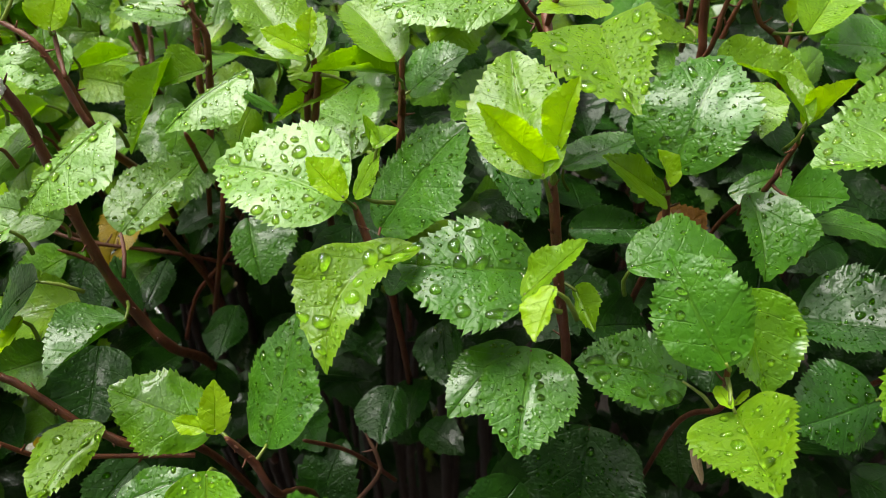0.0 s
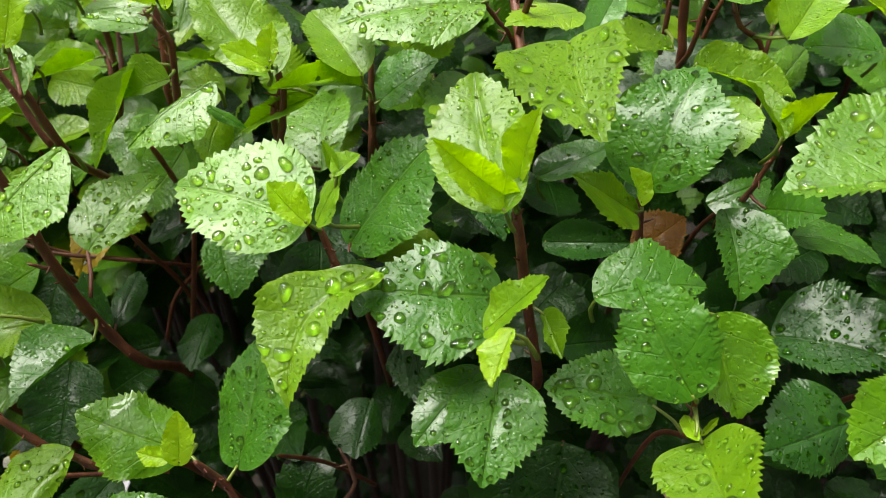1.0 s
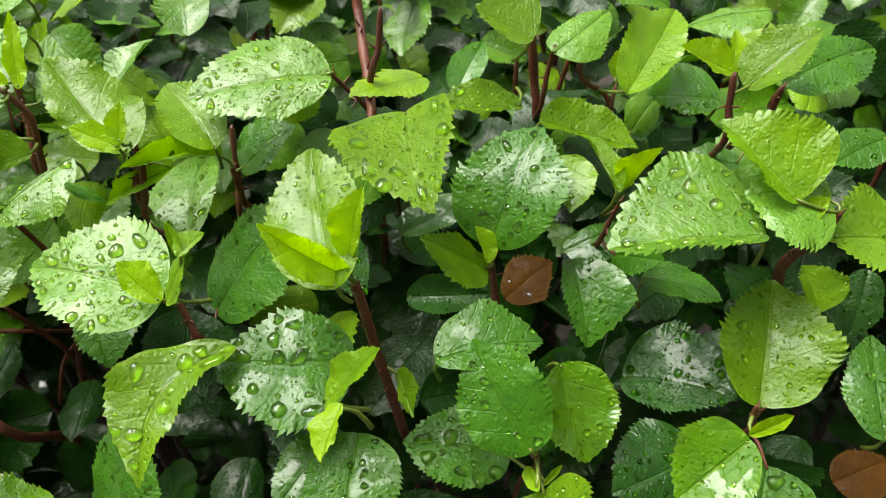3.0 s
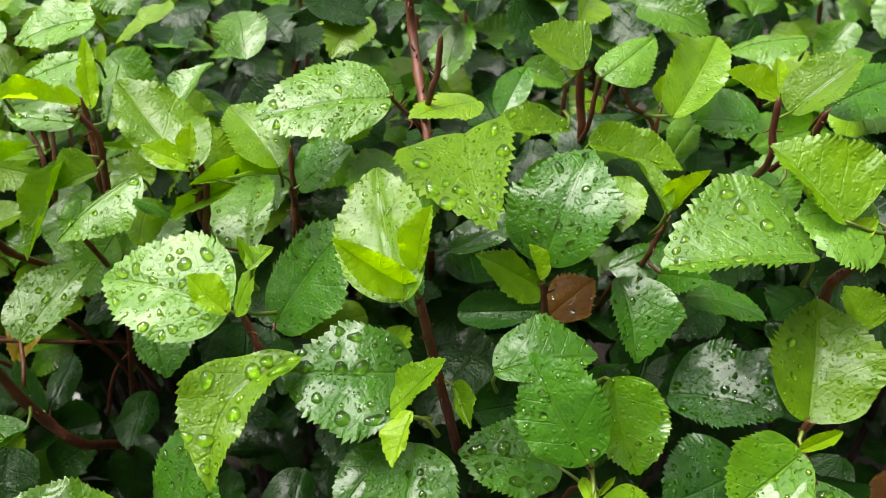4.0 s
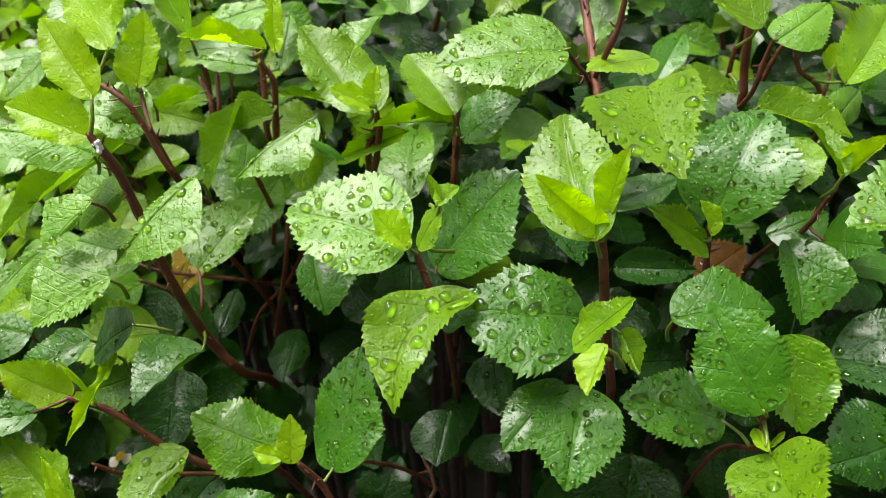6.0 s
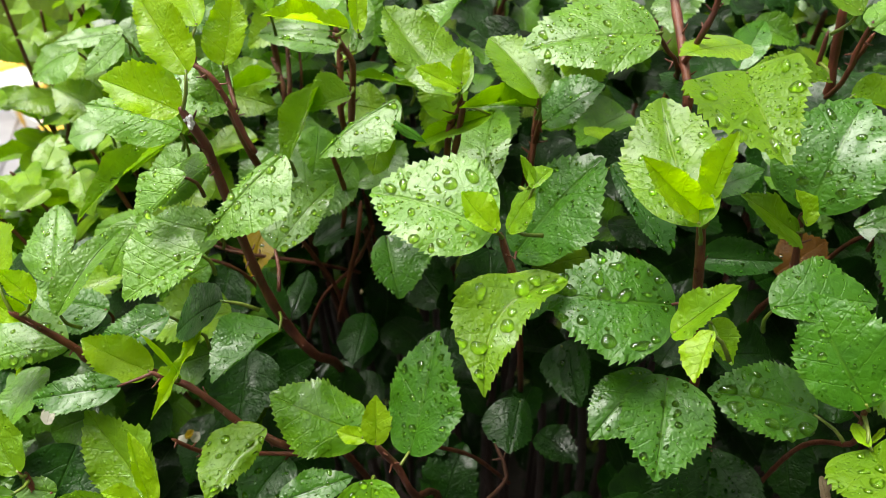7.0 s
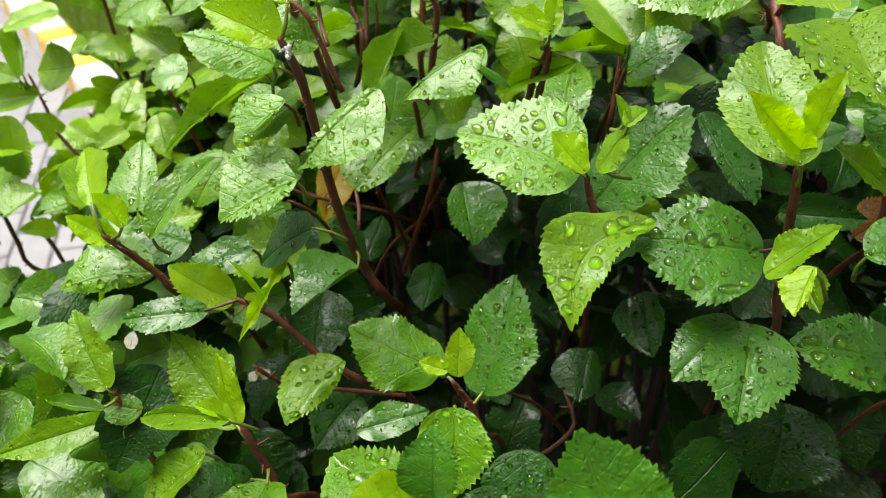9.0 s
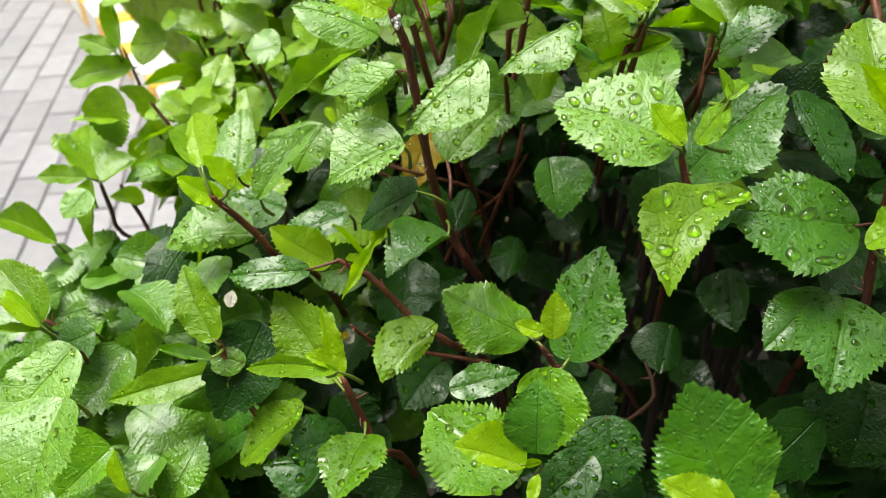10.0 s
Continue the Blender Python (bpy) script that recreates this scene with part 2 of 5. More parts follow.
# darkened copy of the bark, the shade inside the hedge put into its colour
SHADED_BARK = rough_material("shade_toned_bark", (0.018, 0.010, 0.007), (0.04, 0.02, 0.014), 60, 0.7, 0.002)
GREEN_BARK = rough_material("green_shoot", (0.10, 0.16, 0.015), (0.18, 0.22, 0.03), 120, 0.4, 0.0006, coat=0.2)
DEAD_WOOD = rough_material("dead_twig", (0.07, 0.025, 0.016), (0.15, 0.07, 0.045), 120, 0.7, 0.001)
WATER = water_material()
SOIL = rough_material("dark_wet_soil", (0.018, 0.013, 0.009), (0.05, 0.036, 0.025), 14, 0.8, 0.02)
MORTAR = rough_material("paving_joint", (0.17, 0.166, 0.176), (0.215, 0.21, 0.22), 30, 0.85, 0.003)
PAVER = rough_material("grey_paver", (0.205, 0.20, 0.215), (0.265, 0.26, 0.275), 22, 0.5, 0.0015, coat=0.05)
FAR_PAVER = rough_material("far_grey_paver", (0.205, 0.20, 0.215), (0.265, 0.26, 0.275), 22, 0.5, 0.0015, coat=0.05, per_island=True)
WHITE_PAINT = rough_material("white_kerb_paint", (0.66, 0.65, 0.62), (0.82, 0.81, 0.78), 18, 0.5, 0.002)
YELLOW_PAINT = rough_material("yellow_kerb_paint", (0.72, 0.40, 0.03), (0.85, 0.52, 0.05), 18, 0.5, 0.002)
GRASS = leaf_material("grass_blade", (0.16, 0.27, 0.05), (0.28, 0.40, 0.09), (0.2, 0.3, 0.06), (1.3, 1.3, 0.5), 0.3, 0.45, 0.2, 0.3, True)
WHITE_FLUFF = rough_material("white_litter", (0.70, 0.70, 0.70), (0.88, 0.88, 0.88), 80, 0.7, 0.0008)


# ---------------------------------------------------------------- building blocks
def mesh_object(name, verts, faces, mat, parent=None, uvs=None, smooth=True):
    data = bpy.data.meshes.new(name)
    data.from_pydata([tuple(v) for v in verts], [], [tuple(f) for f in faces])
    if uvs is not None:
        index = np.empty(len(data.loops), dtype=np.int32)
        data.loops.foreach_get("vertex_index", index)
        maps = np.asarray(uvs, dtype=np.float32)[index]
        for k, title in ((0, "UVMap"), (2, "VeinMap")):
            if maps.shape[1] > k:
                layer = data.uv_layers.new(name=title)
                layer.data.foreach_set("uv", maps[:, k:k + 2].ravel())
    if smooth:
        data.polygons.foreach_set("use_smooth", np.ones(len(data.polygons), dtype=bool))
    data.materials.append(mat)
    ob = new(name, data)
    if parent is not None:
        ob.parent = parent
    return ob


def outline(u, peak, corner=0.0):
    """Half the width of a hibiscus leaf, 0 to 1, from its round base to its pointed tip."""
    low = np.sqrt(np.clip(1 - ((peak - u) / peak) ** 2, 0, 1)) ** 0.85
    s = np.clip((u - peak) / (1 - peak), 0, 1)
    sharp = 1.36 + 0.38 * ((peak * 97.0) % 1.0)
    soft = np.where(u < peak, low, 1 - s ** sharp * (1 - 0.12 * np.sin(np.pi * s)))
    return soft * (1 - corner) + corner * np.minimum(u / peak, (1 - u) / (1 - peak))


def vein_count(u, v, length, left, right, peak, phase):
    """Counts the side veins: whole numbers lie on a vein."""
    h = outline(u, peak)
    out = np.abs(v) * h * np.where(v < 0, left, right) / length
    start = u - 0.85 * out + 0.25 * out ** 2
    start = np.where(start < 0, start * 0.55, start)
    return start * 4.6 + 0.18 * np.sin(5.1 * u + phase + np.where(v < 0, 0.9, 0)) + np.where(v < 0, 0.24, 0.0)


def blade(u, v, length, left, right, peak, cup, fold, rng_values):
    """Points of a leaf's surface for u along the midrib and v across, -1 to 1."""
    bow, droop, phase, wave, corner, sweep = rng_values
    h = outline(u, peak, corner)
    lean = np.where(v < 0, 2.3, 0)
    w = np.where(v < 0, left, right) * (1 + 0.045 * np.sin(7.0 * u + phase + lean) + 0.03 * np.sin(15.0 * u + 2.6 * phase + lean))
    s = v * w * h
    x = s * math.cos(fold) / math.cos(fold * 0.6) + length * np.sin(3.1 * u) * (sweep + 0.03 * math.sin(phase * 5))
    y = length * u
    z = np.abs(s) * math.sin(fold)
    z = z + cup * 1.7 * (v * h) ** 2 + bow * length * u * (1 - u) * 4 - droop * length * u ** 4
    vein = vein_count(u, v, length, left, right, peak, phase)
    quilt = 0.8 + 0.4 * np.sin(phase * 3 + 4 * np.abs(v) + 9 * u)
    z = z - 0.0027 * length * np.cos(2 * np.pi * vein) * quilt * np.abs(v) ** 0.6 * (1 - 0.6 * np.abs(v)) * h
    z = z + wave * length * v ** 2 * h * np.sin(2 * np.pi * 1.6 * u + phase + np.where(v < 0, 1.9, 0))
    z = z + 0.45 * wave * length * v ** 4 * h * np.sin(2 * np.pi * 4.3 * u + 2 * phase + np.where(v < 0, 0.8, 0))
    z = z - 0.012 * length * np.exp(-((v * h) / 0.06) ** 2)
    return np.stack([x, y, z], -1)


def blade_mesh(length, left, right, peak, cup, fold, values, teeth, half):
    """A toothed leaf blade: verts, faces and both maps. Each tooth climbs slowly and drops back sharply."""
    dice = np.random.default_rng(int(abs(values[2]) * 100000) % 99991)
    rows, cols = teeth * 3, half * 2 + 1
    marks = np.linspace(0.0, 1.0, teeth + 1)
    marks[1:-1] += dice.uniform(-0.22, 0.22, teeth - 1) / teeth
    line = np.concatenate([[a, a + 0.5 * (b - a), a + 0.86 * (b - a)] for a, b in zip(marks[:-1], marks[1:])] + [[1.0]])
    u = np.clip(line, 0.004, 0.996)[:, None] * np.ones((1, cols))
    v = np.linspace(-1, 1, cols)[None, :] * np.ones((rows + 1, 1))
    p = blade(u, v, length, left, right, peak, cup, fold, values)
    size = 0.034 * (left + right) * np.clip((line - 0.12) * 5, 0, 1) * (0.55 + 0.45 * np.clip((1 - line) * 5, 0, 1)) * (16.0 / max(teeth, 12)) ** 0.5
    for col, sign in ((0, -1), (cols - 1, 1)):
        jag = np.repeat(np.clip(dice.normal(1.0, 0.38, teeth), 0.25, 1.8), 3)
        jag = np.concatenate([jag, [0.0]]) * np.resize([-0.25, 0.42, 1.0], rows + 1)
        jag[-1] = 0.0
        p[:, col, 0] += sign * size * jag
        p[:, col, 1] += size * np.clip(jag, 0, 2) * 0.55
    idx = np.arange((rows + 1) * cols).reshape(rows + 1, cols)
    quads = np.stack([idx[:-1, :-1], idx[:-1, 1:], idx[1:, 1:], idx[1:, :-1]], -1).reshape(-1, 4)
    count = vein_count(u, v, length, left, right, peak, values[2])
    maps = np.stack([u, v * 0.5 + 0.5, count, np.abs(v)], -1).reshape(-1, 4)
    return p.reshape(-1, 3), quads, maps


def drop_mesh(centres, normals, radii, rng):
    """Rain drops: flat domes, each a little out of round."""
    verts, faces, floors = [], [], []
    for c, n, r in zip(centres, normals, radii):
        seg, rings = (11, 4) if r > 0.0008 else (7, 2)
        n = n / np.linalg.norm(n)
        a = np.cross(n, (0.3, 0.9, 0.2))
        a /= np.linalg.norm(a)
        b = np.cross(n, a)
        turn, long_, tall = rng.uniform(0, 6.28), rng.uniform(0.95, 1.35), rng.uniform(0.42, 0.7)
        lump = rng.uniform(-0.2, 0.2, 2)
        start = len(verts)
        for k in range(rings):
            el = k / rings * math.pi / 2
            for j in range(seg):
                th = 2 * math.pi * j / seg
                wob = 1 + lump[0] * math.cos(2 * th) + lump[1] * math.cos(3 * th)
                px, py = r * long_ * math.cos(th) * math.cos(el) * wob, r / long_ ** 0.5 * math.sin(th) * math.cos(el) * wob
                qx, qy = px * math.cos(turn) - py * math.sin(turn), px * math.sin(turn) + py * math.cos(turn)
                verts.append(c + a * qx + b * qy + n * (r * tall * math.sin(el) + 0.0001))
        verts.append(c + n * (r * tall))
        top = len(verts) - 1
        floors.append(len(faces))
        faces.append(tuple(range(start + seg - 1, start - 1, -1)))
        for k in range(rings - 1):
            for j in range(seg):
                i, i2 = start + k * seg + j, start + k * seg + (j + 1) % seg
                faces.append((i, i2, i2 + seg, i + seg))
        for j in range(seg):
            faces.append((start + (rings - 1) * seg + j, start + (rings - 1) * seg + (j + 1) % seg, top))
    return verts, faces, floors


def tube(points, radii, sides=8, knots=True, seed=0):
    """A bent, tapering tube with swollen leaf scars: verts and faces."""
    rng = np.random.default_rng(seed)
    pts = [np.array(p, float) for p in points]
    path, rad = [], []
    for i in range(len(pts) - 1):
        n = max(2, int(np.linalg.norm(pts[i + 1] - pts[i]) / 0.006))
        for k in range(n):
            f = k / n
            p0, p3 = pts[max(i - 1, 0)], pts[min(i + 2, len(pts) - 1)]
            a, b = pts[i], pts[i + 1]
            q = 0.5 * (2 * a + (b - p0) * f + (2 * p0 - 5 * a + 4 * b - p3) * f * f + (3 * a - p0 - 3 * b + p3) * f ** 3)
            path.append(q)
            rad.append(radii[0] + (radii[1] - radii[0]) * (i + f) / (len(pts) - 1))
    path.append(pts[-1])
    rad.append(radii[1])
    if knots:
        path.insert(0, path[0] + (path[0] - path[1]) * 0.5)
        rad.insert(0, rad[0] * 0.35)
        rad[1] *= 0.75
    verts, faces = [], []
    side = np.array([1.0, 0.1, 0.0])
    for i, (p, r) in enumerate(zip(path, rad)):
        d = path[min(i + 1, len(path) - 1)] - path[max(i - 1, 0)]
        d = d / (np.linalg.norm(d) + 1e-9)
        side = side - d * (side @ d)
        side /= np.linalg.norm(side) + 1e-9
        other = np.cross(d, side)
        swell = 1 + (0.16 if knots and i % 4 == 1 else 0.0) * rng.uniform(0.3, 1.3) + rng.uniform(-0.04, 0.04)
        for j in range(sides):
            th = 2 * math.pi * j / sides
            verts.append(p + (side * math.cos(th) + other * math.sin(th)) * r * swell)
    rings = len(path)
    for i in range(rings - 1):
        for j in range(sides):
            a, b = i * sides + j, i * sides + (j + 1) % sides
            faces.append((a, b, b + sides, a + sides))
    faces.append(tuple(range(sides - 1, -1, -1)))
    faces.append(tuple((rings - 1) * sides + j for j in range(sides)))
    return verts, faces


# ---------------------------------------------------------------- ground, pavement, kerb
def ground_sheet():
    n = 60
    xs = np.sign(np.linspace(-1, 1, n)) * np.abs(np.linspace(-1, 1, n)) ** 3 * 400
    gx, gy = np.meshgrid(xs, xs)
    gz = -0.03 + 0.006 * np.sin(gx * 7.1) * np.cos(gy * 6.3)
    verts = np.stack([gx, gy, gz], -1).reshape(-1, 3)
    idx = np.arange(n * n).reshape(n, n)
    faces = np.stack([idx[:-1, :-1], idx[:-1, 1:], idx[1:, 1:], idx[1:, :-1]], -1).reshape(-1, 4)
    ob = mesh_object("ground", verts, faces, SOIL)
    return tagged(ob, "dark wet planting soil under the hedge", "ground", kind="structure")


ground_sheet()

# wall added behind the camera, out of view, to cut off low sky light
wall_v = [(x, y, z) for z in (-0.1, 5.5) for x, y in ((-9, -2.6), (9, -2.6), (9, -2.9), (-9, -2.9))]
wall_f = [(0, 1, 5, 4), (1, 2, 6, 5), (2, 3, 7, 6), (3, 0, 4, 7), (4, 5, 6, 7), (3, 2, 1, 0)]
tagged(mesh_object("wall_south", wall_v, wall_f, rough_material("plain_render", (0.16, 0.15, 0.14), (0.22, 0.21, 0.19), 3, 0.85, 0.004), None, None, False), "unseen plain grey wall, added to block the low sky", "wall", kind="structure")

PAVE_TURN = math.atan2(0.76, -0.285)
PAVE_U = np.array([math.cos(PAVE_TURN), math.sin(PAVE_TURN)])
PAVE_V = np.array([PAVE_U[1], -PAVE_U[0]])
KERB_A, KERB_B, KERB_C = np.array([-3.6, 4.25]), np.array([-1.15, 1.74]), np.array([-0.55, 1.12])


def kerb_side(p):
    """Metres from the kerb's front line, positive on the paved side."""
    best = 9.0
    for a, b in ((KERB_A, KERB_B), (KERB_B, KERB_C)):
        d = (b - a) / np.linalg.norm(b - a)
        best = min(best, float((p - a) @ np.array([d[1], -d[0]])))
    return best


# ---------------------------------------------------------------- the shrubs of the hedge
SHRUBS = []
for spot in ((-0.30, 0.62), (0.0, 0.66), (0.28, 0.66)):
    shrub = new("hibiscus_shrub")
    shrub.location = (*spot, 0.0)
    SHRUBS.append(tagged(shrub, "green hibiscus shrub with toothed leaves wet from rain", "shrub", "shrubs of the hedge"))
STEM_LINES = []
HEROES = []


def shrub_at(x):
    return SHRUBS[0 if x < -0.14 else 1 if x < 0.10 else 2]


def stem(top, bottom, *points, mat=BARK, name="stem", spurs=False):
    """A twig through the given places, from its tip down; radii in metres."""
    home = shrub_at(points[0][0])
    pts = [np.array(p) - np.array(home.location) for p in points]
    verts, faces = tube(pts, (top * 1.2, bottom * 0.95), seed=len(STEM_LINES))
    if spurs:
        # short bud spurs and old leaf scars along the upper part
        dice = np.random.default_rng(len(STEM_LINES) + 50)
        for k in range(len(pts) - 3):
            for j in range(2):
                f = dice.uniform(0, 1)
                at = pts[k] * (1 - f) + pts[k + 1] * f
                away = dice.normal(0, 1, 3) + np.array([0, -0.6, 0.5])
                away /= np.linalg.norm(away)
                long_ = dice.uniform(0.0025, 0.006) + bottom
                sv, sf = tube([at + away * long_ + np.array([0, 0, 0.001]), at + away * long_ * 0.5, at], (0.0003, 0.0008), 5, False)
                start = len(verts)
                verts = verts + sv
                faces = faces + [tuple(i + start for i in face) for face in sf]
    ob = mesh_object(name, verts, faces, mat, home)
    for a, b in zip(points[:-1], points[1:]):
        STEM_LINES.append((np.array(a), np.array(b)))
    return ob


def nearest_stem(p, reach):
    best, spot = reach, None
    for a, b in STEM_LINES:
        d = b - a
        f = min(max(float((p - a) @ d) / float(d @ d), 0.0), 1.0)
        q = a + d * f
        far = float(np.linalg.norm(p - q))
        if far < best:
            best, spot = far, q
    return spot


def leaf(kind, wet, base, tip, normal, left, right, peak, cup, fold=None, bow=None, corner=0.0, sweep=0.0):
    """One leaf with its stalk and its rain drops, from base to tip, facing along normal."""
    home = shrub_at(base[0])
    count = len(HEROES)
    rng = np.random.default_rng(1000 + count)
    base, tip, normal = np.array(base), np.array(tip), np.array(normal)
    length = float(np.linalg.norm(tip - base))
    ay = (tip - base) / length
    az = normal - ay * float(normal @ ay)
    az /= np.linalg.norm(az)
    ax = np.cross(ay, az)
    narrow = (left + right) / length < 0.42
    if fold is None:
        fold = 0.85 if narrow and kind in "ybf" else 0.28 if kind in "ybf" else 0.12
    if narrow and kind in "ybf":
        left, right = left * 1.25, right * 1.25
    soft = kind in "ybf"
    arch = rng.uniform(-0.04, 0.03) if soft else rng.uniform(0.0, 0.075)
    bow = arch if bow is None else bow
    cup = cup + length * (rng.uniform(0.0, 0.07) if soft else rng.uniform(-0.06, 0.02))
    values = (bow, rng.uniform(0.0, 0.04), rng.uniform(0, 6.28), rng.uniform(0.035, 0.065) if kind == "y" else rng.uniform(0.015, 0.04) if soft else rng.uniform(0.008, 0.026), corner, sweep)
    teeth = (19 if length > 0.045 else 15 if length > 0.025 else 10) + count % 3
    verts, faces, uvs = blade_mesh(length, left, right, peak, cup, fold, values, teeth, 8)
    ob = mesh_object("leaf", verts, faces, LEAF[kind], home, uvs)
    m = Matrix(np.vstack([np.column_stack([ax, ay, az, base - np.array(home.location)]), [0, 0, 0, 1]]).tolist())
    ob.matrix_local = m
    turn = np.column_stack([ax, ay, az])
    # stalk
    hold = nearest_stem(base, 0.024)
    end = (hold - base) @ turn if hold is not None else np.array([0.0, 0.003, -0.020])
    if np.linalg.norm(end) > 0.002 and kind not in "wrgx":
        middle = end * 0.5 + np.array([0, -0.0012, 0.0008])
        sv, sf = tube([np.array([0, 0.002, 0.0]), middle, end], (0.0007, 0.0011), 6, False)
        mesh_object("stalk", sv, sf, GREEN_BARK if kind in "ybf" or count % 3 else BARK, ob)
    # rain
    share = min(1.6, (left + right) * length / 0.0022)
    amount = int((0, 34, 62, 74)[wet] * share)
    if wet == 0 and kind not in "y":
        amount = int(9 * share)
    fine = int((8, 60, 120, 110)[wet] * share)
    if amount:
        r = np.clip(rng.lognormal((-7.4, -7.35, -7.2, -7.0)[wet], (0.5, 0.6, 0.65, 0.74)[wet], amount), 0.0003, (0.0016, 0.002, 0.0026, 0.0036)[wet])
        r = np.concatenate([r, rng.uniform(0.0002, 0.0005, fine)])
        amount = len(r)
        u, v = rng.uniform(0.05, 0.93, amount), rng.uniform(-0.9, 0.9, amount)
        spots = blade(u, v, length, left, right, peak, cup, fold, values)
        e = 0.01
        du = blade(u + e, v, length, left, right, peak, cup, fold, values) - spots
        dv = blade(u, v + e, length, left, right, peak, cup, fold, values) - spots
        norms = np.cross(dv, du)
        keep, order = [], np.argsort(-r)
        for i in order:
            if not keep or np.all(np.linalg.norm(spots[keep] - spots[i], axis=1) > (r[keep] + r[i]) * 1.15):
                keep.append(i)
        dverts, dfaces, floors = drop_mesh(spots[keep], norms[keep], r[keep], rng)
        rain = tagged(mesh_object("rain_water", dverts, dfaces, WATER, ob), "clear beads of rain water", kind="stuff")
        if kind in LIT_FLOOR:
            rain.data.materials.append(LIT_FLOOR[kind])
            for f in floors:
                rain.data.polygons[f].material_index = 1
    HEROES.append((base + tip) / 2)
    return ob


stem(0.0019, 0.0032, (-0.1932, 0.3143, 1.0704), (-0.1897, 0.3157, 1.0603), (-0.1863, 0.3169, 1.0496), (-0.1822, 0.3182, 1.0199), (-0.1769, 0.3199, 0.9806), (-0.1709, 0.3219, 0.9503), (-0.1633, 0.3247, 0.9251), (-0.1526, 0.3291, 0.9009), (-0.1479, 0.3758, 0.8366), (-0.1410, 0.4358, 0.6766), spurs=True)
stem(0.0017, 0.0026, (-0.2099, 0.3854, 1.0604), (-0.2075, 0.3867, 1.0530), (-0.2011, 0.3902, 1.0381), (-0.1913, 0.3961, 0.9945), (-0.1859, 0.4441, 0.9305), (-0.1778, 0.5041, 0.7705), spurs=True)
stem(0.0015, 0.0024, (-0.1417, 0.4262, 1.0650), (-0.1366, 0.4273, 1.0552), (-0.1333, 0.4279, 1.0470), (-0.1353, 0.4270, 1.0250), (-0.1369, 0.4263, 1.0105), (-0.1424, 0.4239, 0.9580), (-0.1426, 0.4685, 0.8930), (-0.1428, 0.5285, 0.7330), spurs=True)
stem(0.0018, 0.0024, (-0.2093, 0.5185, 1.0366), (-0.2078, 0.5192, 1.0115), (-0.2067, 0.5200, 0.9813), (-0.2058, 0.5655, 0.9163), (-0.2045, 0.6255, 0.7563), spurs=True)
stem(0.0016, 0.0022, (-0.0681, 0.3818, 1.0573), (-0.0659, 0.3844, 1.0415), (-0.0712, 0.3866, 1.0301), (-0.0738, 0.3891, 1.0127), (-0.0763, 0.4373, 0.9481), (-0.0801, 0.4973, 0.7881), spurs=True)
stem(0.0018, 0.0022, (-0.1468, 0.6305, 1.0078), (-0.1516, 0.6334, 0.9774), (-0.1614, 0.6362, 0.9502), (-0.1663, 0.6831, 0.8859), (-0.1736, 0.7431, 0.7259), spurs=True)
stem(0.0016, 0.0022, (-0.0411, 0.3108, 1.0055), (-0.0374, 0.3092, 0.9929), (-0.0343, 0.3081, 0.9832), (-0.0285, 0.3508, 0.9192), (-0.0198, 0.4108, 0.7592), spurs=True)
stem(0.0019, 0.0027, (0.0445, 0.2751, 1.0395), (0.0470, 0.2764, 1.0245), (0.0513, 0.2791, 0.9938), (0.0553, 0.2813, 0.9695), (0.0613, 0.2847, 0.9314), (0.0643, 0.3315, 0.8667), (0.0689, 0.3915, 0.7067), spurs=True)
stem(0.0021, 0.0027, (0.0462, 0.4462, 1.1500), (0.0480, 0.4450, 1.1240), (0.0497, 0.4438, 1.0972), (0.0517, 0.4201, 1.0811), (0.0541, 0.3947, 1.0638), (0.0543, 0.3732, 1.0491), (0.0553, 0.4017, 0.9928), (0.0569, 0.4617, 0.8328), spurs=True)
stem(0.0013, 0.0018, (0.0618, 0.3771, 1.1162), (0.0597, 0.3782, 1.0971), (0.0551, 0.3796, 1.0826), (0.0513, 0.4261, 1.0180), (0.0455, 0.4861, 0.8580), spurs=True)
stem(0.0010, 0.0013, (0.0357, 0.3845, 1.0842), (0.0433, 0.3895, 1.0728), (0.0513, 0.3949, 1.0600), (0.0615, 0.4467, 0.9992), (0.0767, 0.5067, 0.8392), spurs=True)
stem(0.0020, 0.0026, (0.1968, 0.5857, 1.0254), (0.1967, 0.5923, 1.0026), (0.1959, 0.5983, 0.9830), (0.1955, 0.6490, 0.9188), (0.1949, 0.7090, 0.7588), spurs=True)
stem(0.0014, 0.0022, (-0.0215, 0.3885, 1.0308), (-0.0228, 0.4024, 1.0112), (-0.0245, 0.4166, 0.9912), (-0.0258, 0.4732, 0.9300), (-0.0277, 0.5332, 0.7700), spurs=True)
stem(0.0015, 0.0026, (-0.2901, 0.2755, 0.9734), (-0.2804, 0.2801, 0.9580), (-0.2698, 0.2849, 0.9398), (-0.2638, 0.2870, 0.9264), (-0.2542, 0.3362, 0.8643), (-0.2399, 0.3962, 0.7043), spurs=True)
stem(0.0012, 0.0024, (-0.2137, 0.2570, 0.9538), (-0.2067, 0.2580, 0.9487), (-0.1989, 0.2594, 0.9435), (-0.1870, 0.2591, 0.9309), (-0.1752, 0.2583, 0.9171), (-0.1635, 0.2591, 0.9070), (-0.1512, 0.2604, 0.8972), (-0.1364, 0.3062, 0.8388), (-0.1142, 0.3662, 0.6788), spurs=True)
